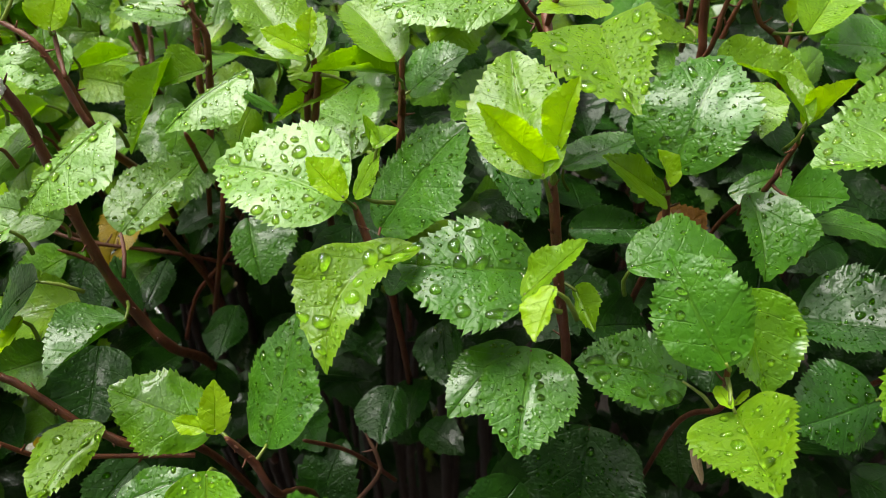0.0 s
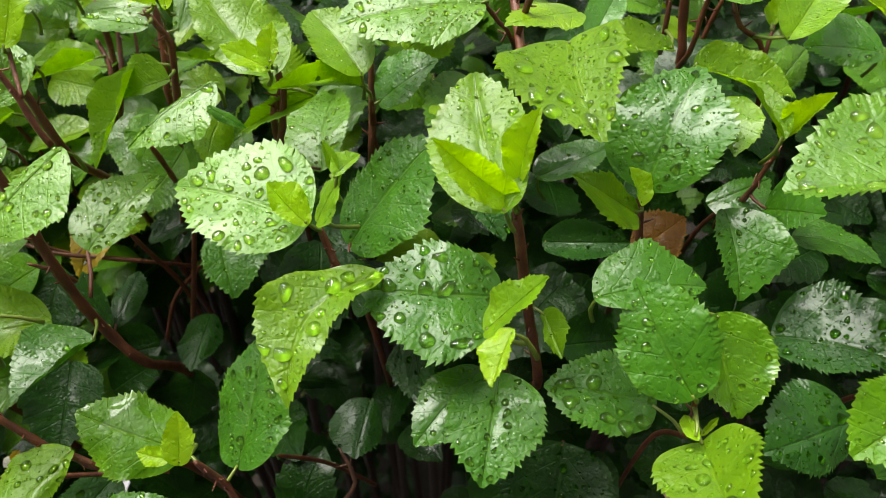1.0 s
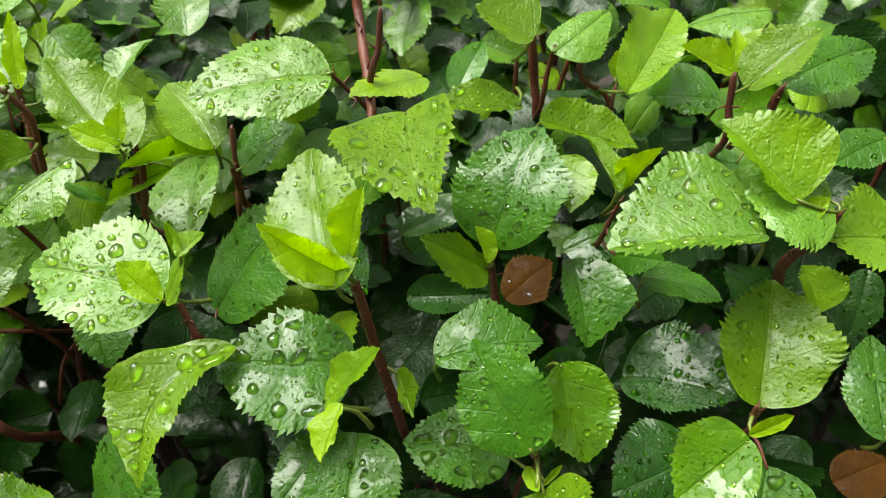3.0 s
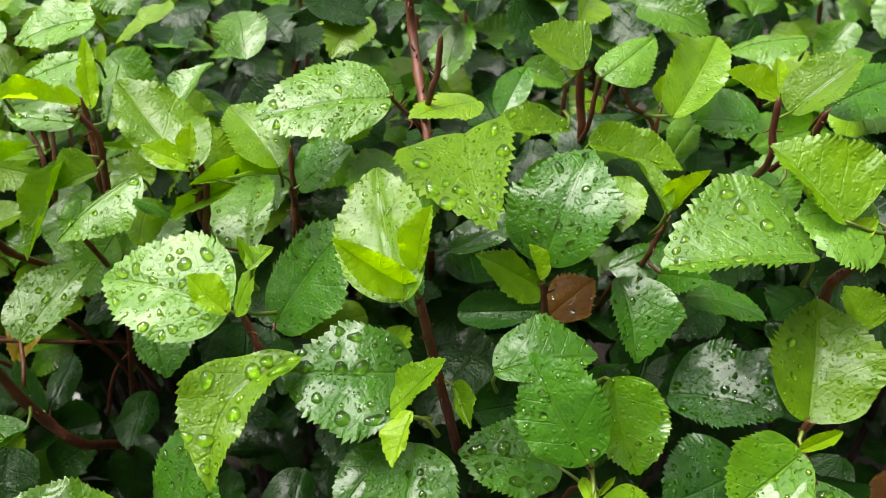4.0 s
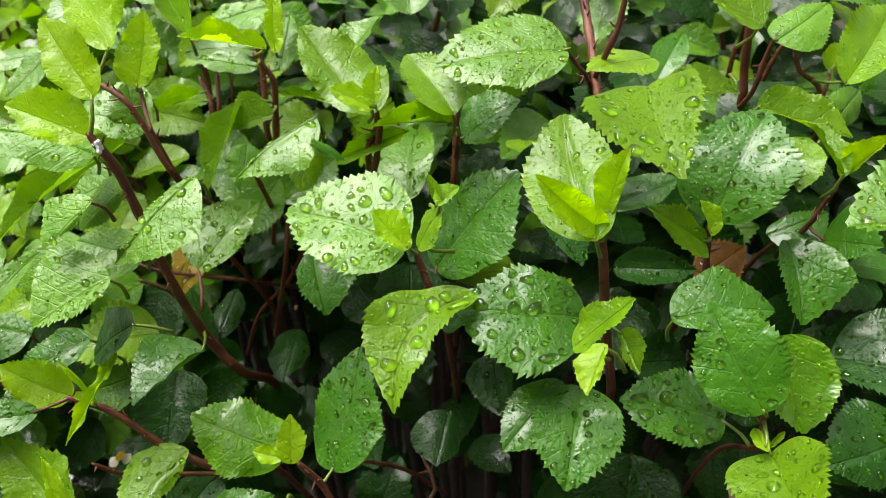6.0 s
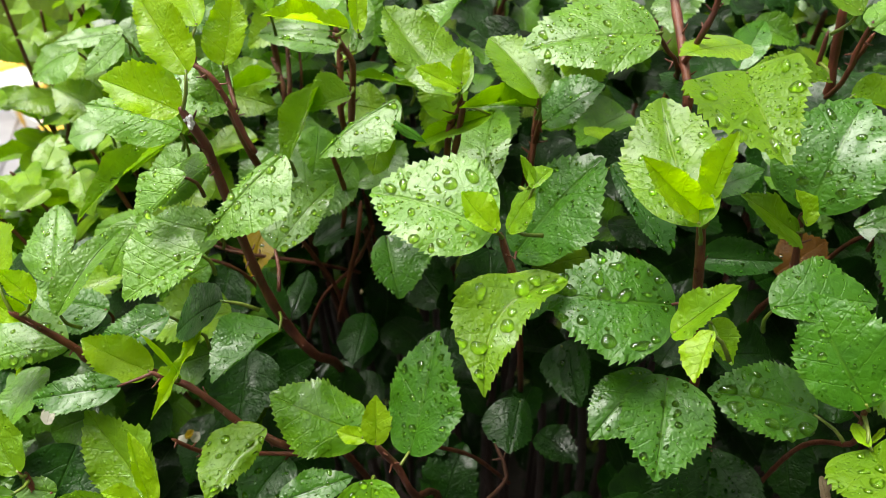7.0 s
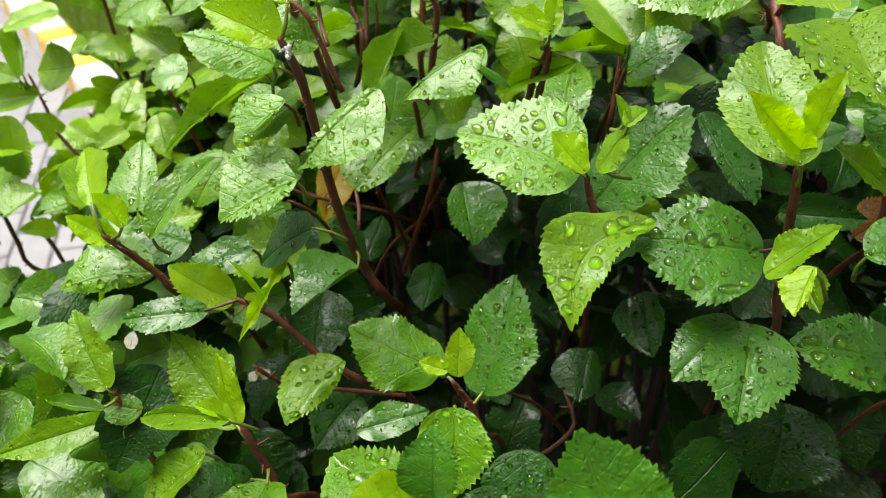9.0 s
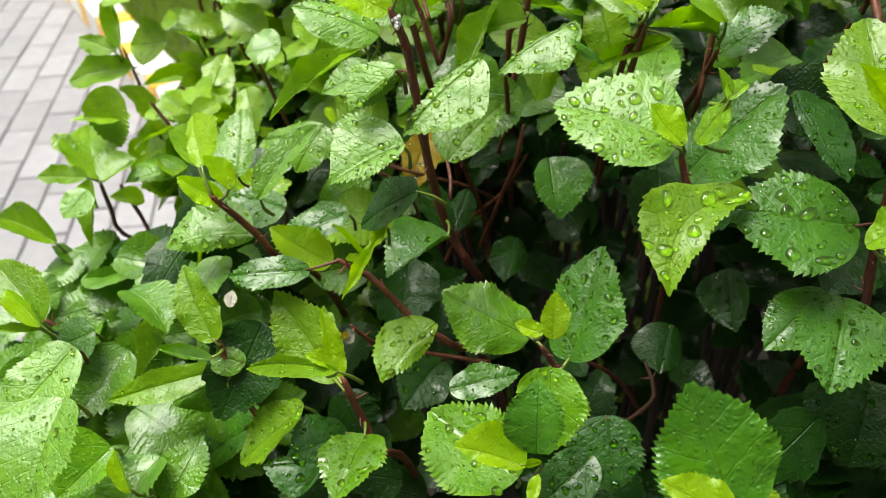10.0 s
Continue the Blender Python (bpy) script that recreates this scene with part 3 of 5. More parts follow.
stem(0.0015, 0.0022, (-0.1013, 0.2491, 0.9155), (-0.0966, 0.2499, 0.9066), (-0.0915, 0.2508, 0.8966), (-0.0834, 0.2510, 0.8739), (-0.0755, 0.2969, 0.8105), (-0.0637, 0.3569, 0.6505), spurs=True)
stem(0.0012, 0.0020, (-0.2699, 0.2165, 0.9210), (-0.2680, 0.2142, 0.9126), (-0.2660, 0.2116, 0.9035), (-0.2598, 0.2092, 0.8907), (-0.2483, 0.2072, 0.8734), (-0.2402, 0.2487, 0.8105), (-0.2280, 0.3087, 0.6505), spurs=True)
stem(0.0010, 0.0020, (-0.4731, 0.5016, 0.9523), (-0.4614, 0.4926, 0.9284), (-0.4536, 0.4849, 0.9093), (-0.4452, 0.4784, 0.8921), (-0.4378, 0.4730, 0.8776), (-0.4297, 0.5115, 0.8156), (-0.4176, 0.5715, 0.6556), spurs=True)
stem(0.0012, 0.0022, (-0.4592, 0.5904, 0.9122), (-0.4364, 0.5665, 0.9017), (-0.4115, 0.5433, 0.8921), (-0.3747, 0.5054, 0.8757), (-0.3592, 0.4894, 0.8688), (-0.3458, 0.5208, 0.8180), (-0.3256, 0.5808, 0.6580), spurs=True)
stem(0.0014, 0.0020, (-0.4544, 0.3986, 0.8872), (-0.4554, 0.4023, 0.8579), (-0.4552, 0.4057, 0.8352), (-0.4555, 0.4534, 0.7704), (-0.4560, 0.5134, 0.6104), spurs=True)
stem(0.0014, 0.0022, (-0.4709, 0.4438, 0.8541), (-0.4633, 0.4457, 0.8274), (-0.4525, 0.4484, 0.7878), (-0.4472, 0.4947, 0.7235), (-0.4392, 0.5547, 0.5635), spurs=True)
stem(0.0014, 0.0024, (-0.4245, 0.2686, 0.8649), (-0.4122, 0.2707, 0.8491), (-0.3999, 0.2713, 0.8292), (-0.3864, 0.2727, 0.8096), (-0.3751, 0.3189, 0.7482), (-0.3581, 0.3789, 0.5882), spurs=True)
stem(0.0016, 0.0024, (-0.1970, 0.2010, 0.9216), (-0.1921, 0.2000, 0.9056), (-0.1862, 0.1992, 0.8883), (-0.1830, 0.1978, 0.8740), (-0.1774, 0.2415, 0.8098), (-0.1689, 0.3015, 0.6498), spurs=True)
stem(0.0010, 0.0016, (-0.4777, 0.3647, 0.8454), (-0.4680, 0.3655, 0.8240), (-0.4568, 0.3658, 0.7958), (-0.4492, 0.3669, 0.7805), (-0.4412, 0.4125, 0.7172), (-0.4291, 0.4725, 0.5572), spurs=True)
stem(0.0016, 0.0028, (0.2499, 0.2805, 1.0568), (0.2485, 0.2808, 1.0525), (0.2438, 0.2823, 1.0436), (0.2403, 0.2833, 1.0357), (0.2359, 0.2849, 1.0286), (0.2444, 0.2976, 1.0017), (0.2884, 0.3417, 0.8974), spurs=True)
stem(0.0010, 0.0016, (0.1795, 0.3521, 1.0194), (0.1767, 0.3557, 1.0049), (0.1733, 0.3598, 0.9878), (0.1696, 0.4094, 0.9237), (0.1639, 0.4694, 0.7637), spurs=True)
stem(0.0022, 0.0028, (0.1443, 0.4332, 1.0821), (0.1482, 0.4356, 1.0512), (0.1510, 0.4377, 1.0255), (0.1533, 0.4843, 0.9607), (0.1568, 0.5443, 0.8007), spurs=True)
stem(0.0012, 0.0016, (0.1532, 0.4139, 1.0796), (0.1507, 0.4169, 1.0610), (0.1496, 0.4192, 1.0442), (0.1476, 0.4672, 0.9795), (0.1445, 0.5272, 0.8195), spurs=True)
stem(0.0012, 0.0016, (0.1715, 0.4479, 1.0606), (0.1686, 0.4534, 1.0433), (0.1665, 0.4583, 1.0276), (0.1636, 0.5092, 0.9637), (0.1592, 0.5692, 0.8037), spurs=True)
stem(0.0016, 0.0020, (0.2397, 0.3795, 1.0747), (0.2410, 0.3801, 1.0561), (0.2429, 0.3807, 1.0363), (0.2445, 0.4264, 0.9714), (0.2470, 0.4864, 0.8114), spurs=True)
stem(0.0016, 0.0020, (0.2573, 0.3633, 1.0740), (0.2583, 0.3684, 1.0625), (0.2593, 0.3739, 1.0503), (0.2609, 0.4270, 0.9871), (0.2633, 0.4870, 0.8271), spurs=True)
stem(0.0015, 0.0022, (-0.1466, 0.4513, 1.0601), (-0.1454, 0.4497, 1.0505), (-0.1455, 0.4464, 1.0308), (-0.1462, 0.4415, 1.0024), (-0.1461, 0.4832, 0.9376), (-0.1459, 0.5432, 0.7776), spurs=True)
stem(0.0020, 0.0024, (-0.1258, 0.6133, 1.0345), (-0.1309, 0.6159, 1.0072), (-0.1360, 0.6185, 0.9806), (-0.1397, 0.6654, 0.9161), (-0.1453, 0.7254, 0.7561), spurs=True)
stem(0.0014, 0.0020, (-0.0221, 0.4083, 1.0444), (-0.0234, 0.4033, 1.0120), (-0.0248, 0.4000, 0.9901), (-0.0258, 0.4419, 0.9253), (-0.0273, 0.5019, 0.7653), spurs=True)
stem(0.0015, 0.0020, (-0.0640, 0.3803, 1.0446), (-0.0679, 0.3809, 1.0209), (-0.0707, 0.3813, 1.0051), (-0.0741, 0.4268, 0.9404), (-0.0792, 0.4868, 0.7804), spurs=True)
stem(0.0011, 0.0014, (0.1157, 0.2306, 0.9799), (0.1170, 0.2319, 0.9709), (0.1193, 0.2346, 0.9519), (0.1218, 0.2824, 0.8872), (0.1256, 0.3424, 0.7272), spurs=True)
stem(0.0011, 0.0015, (0.2115, 0.2362, 0.9892), (0.2130, 0.2389, 0.9798), (0.2157, 0.2431, 0.9649), (0.2190, 0.2934, 0.9009), (0.2239, 0.3534, 0.7409), spurs=True)
stem(0.0016, 0.0020, (0.1087, 0.3274, 1.0119), (0.1117, 0.3256, 0.9845), (0.1130, 0.3247, 0.9700), (0.1150, 0.3685, 0.9051), (0.1180, 0.4285, 0.7451), spurs=True)
stem(0.0010, 0.0014, (-0.0395, 0.2839, 0.8759), (-0.0334, 0.2772, 0.8608), (-0.0430, 0.2738, 0.8440), (-0.0547, 0.2787, 0.8235), mat=DEAD_WOOD, name="dead_twig", spurs=True)

stem(0.0009, 0.0014, (-0.2391, 0.3920, 0.9390), (-0.2165, 0.3881, 0.9334), (-0.1896, 0.3939, 0.9244), (-0.1648, 0.4078, 0.9095), (-0.1452, 0.4445, 0.8747), spurs=True)
stem(0.0008, 0.0012, (-0.2313, 0.3871, 0.9495), (-0.2233, 0.3906, 0.9370), (-0.2089, 0.3955, 0.9266), (-0.1722, 0.4009, 0.9170), spurs=True)
stem(0.0009, 0.0012, (-0.1696, 0.3402, 0.9698), (-0.1660, 0.3307, 0.9649), (-0.1643, 0.3196, 0.9578), spurs=True)
stem(0.001, 0.0014, (-0.2197, 0.3684, 0.9401), (-0.2085, 0.3733, 0.9297), (-0.2001, 0.3820, 0.9072), (-0.1978, 0.4008, 0.8643), spurs=True)
stem(0.0012, 0.0018, (-0.1703, 0.3935, 0.9414), (-0.1651, 0.4021, 0.9187), (-0.1562, 0.4137, 0.8830), (-0.1518, 0.4246, 0.8287), spurs=True)
stem(0.0012, 0.0018, (-0.1300, 0.3985, 0.9662), (-0.1334, 0.3935, 0.9415), (-0.1437, 0.4041, 0.9041), (-0.1582, 0.4162, 0.8515), spurs=True)
stem(0.001, 0.0016, (-0.1284, 0.4228, 0.9310), (-0.1430, 0.4245, 0.8986), (-0.1731, 0.4331, 0.8582), (-0.1909, 0.4374, 0.8119), spurs=True)
stem(0.0013, 0.0016, (-0.1419, 0.3886, 1.0044), (-0.1412, 0.3992, 0.9846), (-0.1420, 0.4091, 0.9639), (-0.1495, 0.4186, 0.9250), spurs=True)
stem(0.0014, 0.0018, (-0.2006, 0.4873, 1.0234), (-0.1951, 0.4811, 1.0144), (-0.1919, 0.4728, 1.0025), (-0.1987, 0.4765, 0.9729), spurs=True)
stem(0.0014, 0.0018, (-0.1965, 0.5122, 1.0241), (-0.1950, 0.5025, 1.0102), (-0.1942, 0.4917, 0.9946), (-0.2047, 0.4937, 0.9626), spurs=True)
stem(0.0009, 0.0012, (-0.1930, 0.5286, 1.0126), (-0.1911, 0.5196, 0.9997), (-0.1934, 0.5178, 0.9796), spurs=True)
stem(0.001, 0.0012, (-0.1905, 0.3723, 1.0682), (-0.1877, 0.3656, 1.0586), (-0.1823, 0.3549, 1.0520), spurs=True)
stem(0.0012, 0.0018, (-0.2111, 0.3656, 1.0760), (-0.1955, 0.3603, 1.0685), (-0.1907, 0.3600, 1.0594), (-0.1858, 0.3585, 1.0484), (-0.1804, 0.3552, 1.0350), (-0.1764, 0.3549, 1.0259), spurs=True)
stem(0.0012, 0.0016, (0.1684, 0.4212, 1.0698), (0.1714, 0.4142, 1.0598), (0.1859, 0.4187, 1.0488), (0.1915, 0.4175, 1.0296), (0.2014, 0.4335, 0.9826), spurs=True)
stem(0.001, 0.0014, (0.1928, 0.4223, 1.0540), (0.1890, 0.4151, 1.0437), (0.1918, 0.4175, 1.0296), spurs=True)
stem(0.0012, 0.0016, (0.1348, 0.4213, 1.0698), (0.1349, 0.4224, 1.0538), (0.1379, 0.4345, 1.0363), spurs=True)
stem(0.001, 0.0014, (-0.2051, 0.2438, 0.9188), (-0.2001, 0.2482, 0.9077), (-0.1916, 0.2530, 0.8972), (-0.1784, 0.2670, 0.8823), (-0.1338, 0.2807, 0.8671), spurs=True)
stem(0.001, 0.0014, (-0.0742, 0.2851, 0.8737), (-0.0533, 0.3018, 0.8452), (-0.0300, 0.3249, 0.7910), spurs=True)
leaf("y", 0, (-0.1943, 0.3142, 1.0702), (-0.2333, 0.3204, 1.0840), (0.121, -0.730, 0.673), 0.0099, 0.0161, 0.42, 0.0, fold=0.2)
leaf("p", 1, (-0.2060, 0.3361, 1.0484), (-0.2557, 0.3400, 1.0605), (0.174, -0.468, 0.866), 0.0168, 0.0104, 0.5, 0.0)
leaf("y", 0, (-0.1881, 0.3184, 1.0879), (-0.2170, 0.3448, 1.1171), (-0.019, -0.750, 0.661), 0.0099, 0.0138, 0.46, 0.0000)
leaf("y", 0, (-0.1904, 0.3681, 1.0705), (-0.1868, 0.3914, 1.1040), (0.096, -0.822, 0.562), 0.0126, 0.0102, 0.42, 0.0, fold=0.3)
leaf("y", 0, (-0.1242, 0.4067, 1.0740), (-0.1263, 0.4295, 1.1066), (0.101, -0.813, 0.573), 0.0036, 0.0056, 0.45, 0.0, fold=0.5)
leaf("b", 0, (-0.1549, 0.4229, 1.0361), (-0.1692, 0.3740, 1.0008), (-0.273, -0.508, 0.817), 0.0085, 0.0075, 0.4, 0.0, fold=0.6)
leaf("y", 0, (-0.1296, 0.4100, 1.0756), (-0.1783, 0.4069, 1.0846), (0.190, -0.400, 0.897), 0.0139, 0.0065, 0.51, 0.0000)
leaf("p", 1, (-0.1378, 0.4148, 1.0626), (-0.1749, 0.4195, 1.0667), (0.051, -0.408, 0.912), 0.0094, 0.0047, 0.52, 0.0000)
leaf("b", 0, (-0.0665, 0.3697, 1.0542), (-0.1101, 0.4165, 1.0871), (0.214, -0.421, 0.882), 0.0157, 0.0248, 0.52, -0.0069)
leaf("y", 0, (-0.0639, 0.3569, 1.0642), (-0.0875, 0.3634, 1.0733), (0.121, -0.631, 0.766), 0.0050, 0.0055, 0.5, 0.0, fold=0.3)
leaf("y", 0, (-0.0639, 0.3570, 1.0661), (-0.0624, 0.3685, 1.0826), (0.094, -0.821, 0.563), 0.0050, 0.0030, 0.45, 0.0, fold=0.3)
leaf("p", 2, (-0.1465, 0.3111, 1.0506), (-0.1815, 0.2788, 1.0215), (-0.160, -0.557, 0.815), 0.0273, 0.0062, 0.4, 0.0, corner=0.5, fold=0.03, bow=0.03)
leaf("g", 0, (-0.1976, 0.4301, 0.9413), (-0.2028, 0.3789, 0.9203), (0.013, -0.381, 0.924), 0.0165, 0.0120, 0.45, 0.0)
leaf("p", 2, (-0.1020, 0.3906, 1.0424), (-0.1443, 0.3628, 1.0199), (-0.170, -0.451, 0.876), 0.0239, 0.0050, 0.42, 0.0, corner=0.35, fold=0.03, bow=0.03)
leaf("p", 2, (-0.1699, 0.3409, 0.9708), (-0.1426, 0.3898, 0.9886), (0.130, -0.402, 0.906), 0.0224, 0.0111, 0.42, 0.0)
leaf("p", 0, (-0.1936, 0.3332, 1.0317), (-0.2254, 0.3302, 1.0050), (-0.473, -0.612, 0.634), 0.0046, 0.0164, 0.58, -0.0032)
leaf("p", 1, (-0.1770, 0.2655, 1.0246), (-0.2104, 0.2476, 1.0099), (-0.150, -0.448, 0.882), 0.0077, 0.0276, 0.48, 0.0, fold=0.25)
leaf("p", 1, (-0.2575, 0.2632, 0.9838), (-0.2375, 0.3105, 1.0068), (-0.063, -0.415, 0.908), 0.0099, 0.0093, 0.45, 0.0, fold=0.4)
leaf("p", 1, (-0.2393, 0.3271, 0.9957), (-0.2535, 0.3077, 0.9742), (-0.125, -0.694, 0.709), 0.0140, 0.0136, 0.45, 0.0)
leaf("p", 0, (-0.2571, 0.3777, 0.9557), (-0.3156, 0.4030, 0.9375), (-0.440, -0.463, 0.769), 0.0206, 0.0126, 0.43, 0.0000)
leaf("y", 0, (-0.2974, 0.2834, 0.9875), (-0.3162, 0.3180, 1.0007), (-0.257, -0.465, 0.847), 0.0052, 0.0185, 0.42, 0.0000)
leaf("b", 0, (-0.3035, 0.2898, 0.9830), (-0.3288, 0.3316, 0.9888), (-0.139, -0.219, 0.966), 0.0096, 0.0027, 0.55, 0.0000)
leaf("y", 0, (-0.2802, 0.2805, 0.9775), (-0.2955, 0.2837, 0.9952), (0.667, -0.375, 0.644), 0.0066, 0.0072, 0.51, 0.0000)
leaf("y", 0, (-0.2863, 0.2804, 0.9684), (-0.3106, 0.2784, 0.9834), (0.471, -0.554, 0.686), 0.0088, 0.0057, 0.54, 0.0000)
leaf("p", 0, (-0.3451, 0.4004, 0.9122), (-0.3602, 0.4434, 0.9292), (-0.013, -0.372, 0.928), 0.0087, 0.0093, 0.49, 0.0000)
leaf("b", 0, (-0.4574, 0.4840, 0.9462), (-0.5108, 0.4716, 0.9353), (-0.084, -0.430, 0.899), 0.0268, 0.0122, 0.55, 0.0000)
leaf("b", 0, (-0.4599, 0.4771, 0.9636), (-0.4853, 0.5156, 0.9933), (0.259, -0.477, 0.840), 0.0106, 0.0039, 0.39, 0.0000)
leaf("b", 0, (-0.4652, 0.4793, 0.9607), (-0.5008, 0.4867, 0.9681), (0.095, -0.441, 0.893), 0.0144, 0.0072, 0.43, 0.0000)
leaf("b", 0, (-0.4562, 0.3882, 0.8994), (-0.4973, 0.3856, 0.8983), (-0.000, -0.410, 0.912), 0.0104, 0.0088, 0.50, 0.0000)
leaf("b", 0, (-0.4504, 0.3952, 0.8933), (-0.4866, 0.4468, 0.9109), (0.073, -0.276, 0.958), 0.0208, 0.0211, 0.51, 0.0000)
leaf("b", 0, (-0.4788, 0.4093, 0.9066), (-0.5023, 0.4232, 0.9128), (-0.000, -0.410, 0.912), 0.0074, 0.0088, 0.51, 0.0000)
leaf("b", 0, (-0.4421, 0.3850, 0.8986), (-0.4235, 0.4075, 0.9082), (-0.199, -0.242, 0.949), 0.0223, 0.0143, 0.55, 0.0000)
leaf("b", 0, (-0.4582, 0.3929, 0.8946), (-0.4345, 0.3420, 0.8717), (-0.000, -0.410, 0.912), 0.0081, 0.0076, 0.53, 0.0000)
leaf("b", 0, (-0.4603, 0.3401, 0.8714), (-0.5184, 0.3563, 0.8787), (-0.000, -0.410, 0.912), 0.0124, 0.0117, 0.53, 0.0000)
leaf("p", 1, (-0.3872, 0.4162, 0.8983), (-0.4224, 0.3850, 0.9000), (0.182, -0.151, 0.972), 0.0061, 0.0198, 0.47, 0.0000)
leaf("p", 0, (-0.4392, 0.3627, 0.9057), (-0.4479, 0.3406, 0.8957), (-0.000, -0.410, 0.912), 0.0149, 0.0125, 0.54, 0.0000)
leaf("b", 0, (-0.4459, 0.5837, 0.8914), (-0.4997, 0.5558, 0.8934), (0.199, -0.317, 0.927), 0.0091, 0.0097, 0.53, 0.0000)
leaf("b", 0, (-0.4198, 0.6397, 0.9145), (-0.4559, 0.6037, 0.9053), (0.168, -0.399, 0.901), 0.0079, 0.0183, 0.53, 0.0000)
leaf("p", 0, (-0.4123, 0.6250, 0.9131), (-0.4387, 0.5978, 0.8895), (-0.034, -0.635, 0.772), 0.0121, 0.0270, 0.58, 0.0000)
leaf("y", 0, (-0.4391, 0.5641, 0.9360), (-0.4550, 0.6016, 0.9512), (-0.004, -0.376, 0.927), 0.0062, 0.0050, 0.47, 0.0000)
leaf("y", 0, (-0.4374, 0.5610, 0.9374), (-0.4767, 0.5822, 0.9400), (-0.156, -0.401, 0.903), 0.0052, 0.0080, 0.53, 0.0000)
leaf("b", 0, (-0.2262, 0.3776, 1.0245), (-0.2723, 0.3238, 0.9995), (-0.025, -0.403, 0.915), 0.0075, 0.0070, 0.5, 0.0, fold=0.7)
leaf("p", 1, (-0.1831, 0.2820, 1.0556), (-0.2040, 0.2656, 1.0397), (-0.176, -0.562, 0.808), 0.0020, 0.0172, 0.5, 0.0, corner=0.4)
leaf("b", 0, (-0.2437, 0.4443, 0.9983), (-0.2966, 0.4356, 0.9621), (-0.373, -0.618, 0.692), 0.0036, 0.0129, 0.48, 0.0000)
leaf("m", 0, (-0.3998, 0.5579, 0.8742), (-0.4006, 0.6083, 0.8968), (0.191, -0.399, 0.897), 0.0200, 0.0056, 0.43, 0.0000)
leaf("y", 0, (-0.2577, 0.3946, 0.9594), (-0.2671, 0.4067, 0.9649), (0.001, -0.411, 0.912), 0.0028, 0.0040, 0.44, 0.0000)
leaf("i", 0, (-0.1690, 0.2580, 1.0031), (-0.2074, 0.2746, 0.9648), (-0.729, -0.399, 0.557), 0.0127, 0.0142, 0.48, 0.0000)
leaf("m", 1, (-0.1619, 0.3074, 0.9408), (-0.1916, 0.2700, 0.9354), (-0.099, -0.066, 0.993), 0.0065, 0.0231, 0.42, 0.0058)
leaf("p", 3, (-0.2749, 0.2867, 0.9423), (-0.3272, 0.2727, 0.9360), (-0.000, -0.410, 0.912), 0.0074, 0.0262, 0.47, 0.0000)
leaf("y", 0, (-0.2241, 0.2727, 0.9381), (-0.2597, 0.2767, 0.9567), (0.362, -0.486, 0.796), 0.0130, 0.0111, 0.47, 0.001, fold=0.12)
leaf("y", 0, (-0.1942, 0.2479, 0.9606), (-0.2188, 0.2646, 0.9734), (0.085, -0.525, 0.847), 0.0009, 0.0022, 0.52, 0.0024)
leaf("y", 0, (-0.1900, 0.2704, 0.9728), (-0.2039, 0.2278, 0.9529), (-0.010, -0.420, 0.907), 0.0055, 0.0028, 0.44, 0.0000)
leaf("y", 0, (-0.1942, 0.2479, 0.9605), (-0.2088, 0.2529, 0.9591), (-0.218, -0.385, 0.897), 0.0011, 0.0038, 0.52, 0.0000)
leaf("b", 0, (-0.2718, 0.2143, 0.9244), (-0.2976, 0.2427, 0.9508), (0.068, -0.645, 0.761), 0.0111, 0.0109, 0.42, 0.0, fold=0.12)
leaf("f", 0, (-0.2691, 0.2046, 0.9214), (-0.2990, 0.2036, 0.9260), (0.154, -0.382, 0.911), 0.0038, 0.0041, 0.58, 0.0000)
leaf("b", 0, (-0.2730, 0.2120, 0.9053), (-0.3304, 0.1911, 0.8925), (0.028, -0.576, 0.817), 0.0084, 0.0068, 0.5, 0.0, fold=0.3)
leaf("p", 1, (-0.2650, 0.2072, 0.9037), (-0.3037, 0.2068, 0.8782), (-0.463, -0.532, 0.709), 0.0091, 0.0070, 0.46, -0.0045)
leaf("p", 0, (-0.2573, 0.2149, 0.9103), (-0.2805, 0.2141, 0.9179), (0.275, -0.538, 0.796), 0.0097, 0.0063, 0.36, 0.0000)
leaf("b", 0, (-0.2052, 0.2103, 0.9105), (-0.2475, 0.2430, 0.9399), (-0.025, -0.688, 0.726), 0.0188, 0.0182, 0.5, 0.0, fold=0.1, corner=0.5, bow=-0.05)
leaf("y", 0, (-0.2010, 0.2024, 0.9210), (-0.2137, 0.2223, 0.9495), (0.292, -0.718, 0.632), 0.0020, 0.0067, 0.5, 0.0, fold=0.5)
leaf("b", 1, (-0.1919, 0.1820, 0.9504), (-0.2516, 0.2028, 0.9214), (-0.510, -0.409, 0.757), 0.0100, 0.0028, 0.45, 0.0000)
leaf("y", 0, (-0.1932, 0.1854, 0.9472), (-0.2092, 0.1858, 0.9539), (0.330, -0.450, 0.830), 0.0026, 0.0056, 0.58, 0.0000)
leaf("b", 0, (-0.3432, 0.3051, 0.8676), (-0.3567, 0.2493, 0.8438), (-0.022, -0.388, 0.922), 0.0035, 0.0123, 0.48, 0.0000)
leaf("m", 1, (-0.2282, 0.2505, 0.9504), (-0.2719, 0.2424, 0.9468), (-0.000, -0.410, 0.912), 0.0110, 0.0089, 0.55, 0.0000)
leaf("m", 0, (-0.3681, 0.2431, 0.8894), (-0.3932, 0.2262, 0.8807), (-0.053, -0.395, 0.917), 0.0185, 0.0154, 0.40, 0.0000)
leaf("m", 0, (-0.3861, 0.3119, 0.8224), (-0.4272, 0.2984, 0.7952), (-0.432, -0.353, 0.830), 0.0179, 0.0326, 0.45, 0.0000)
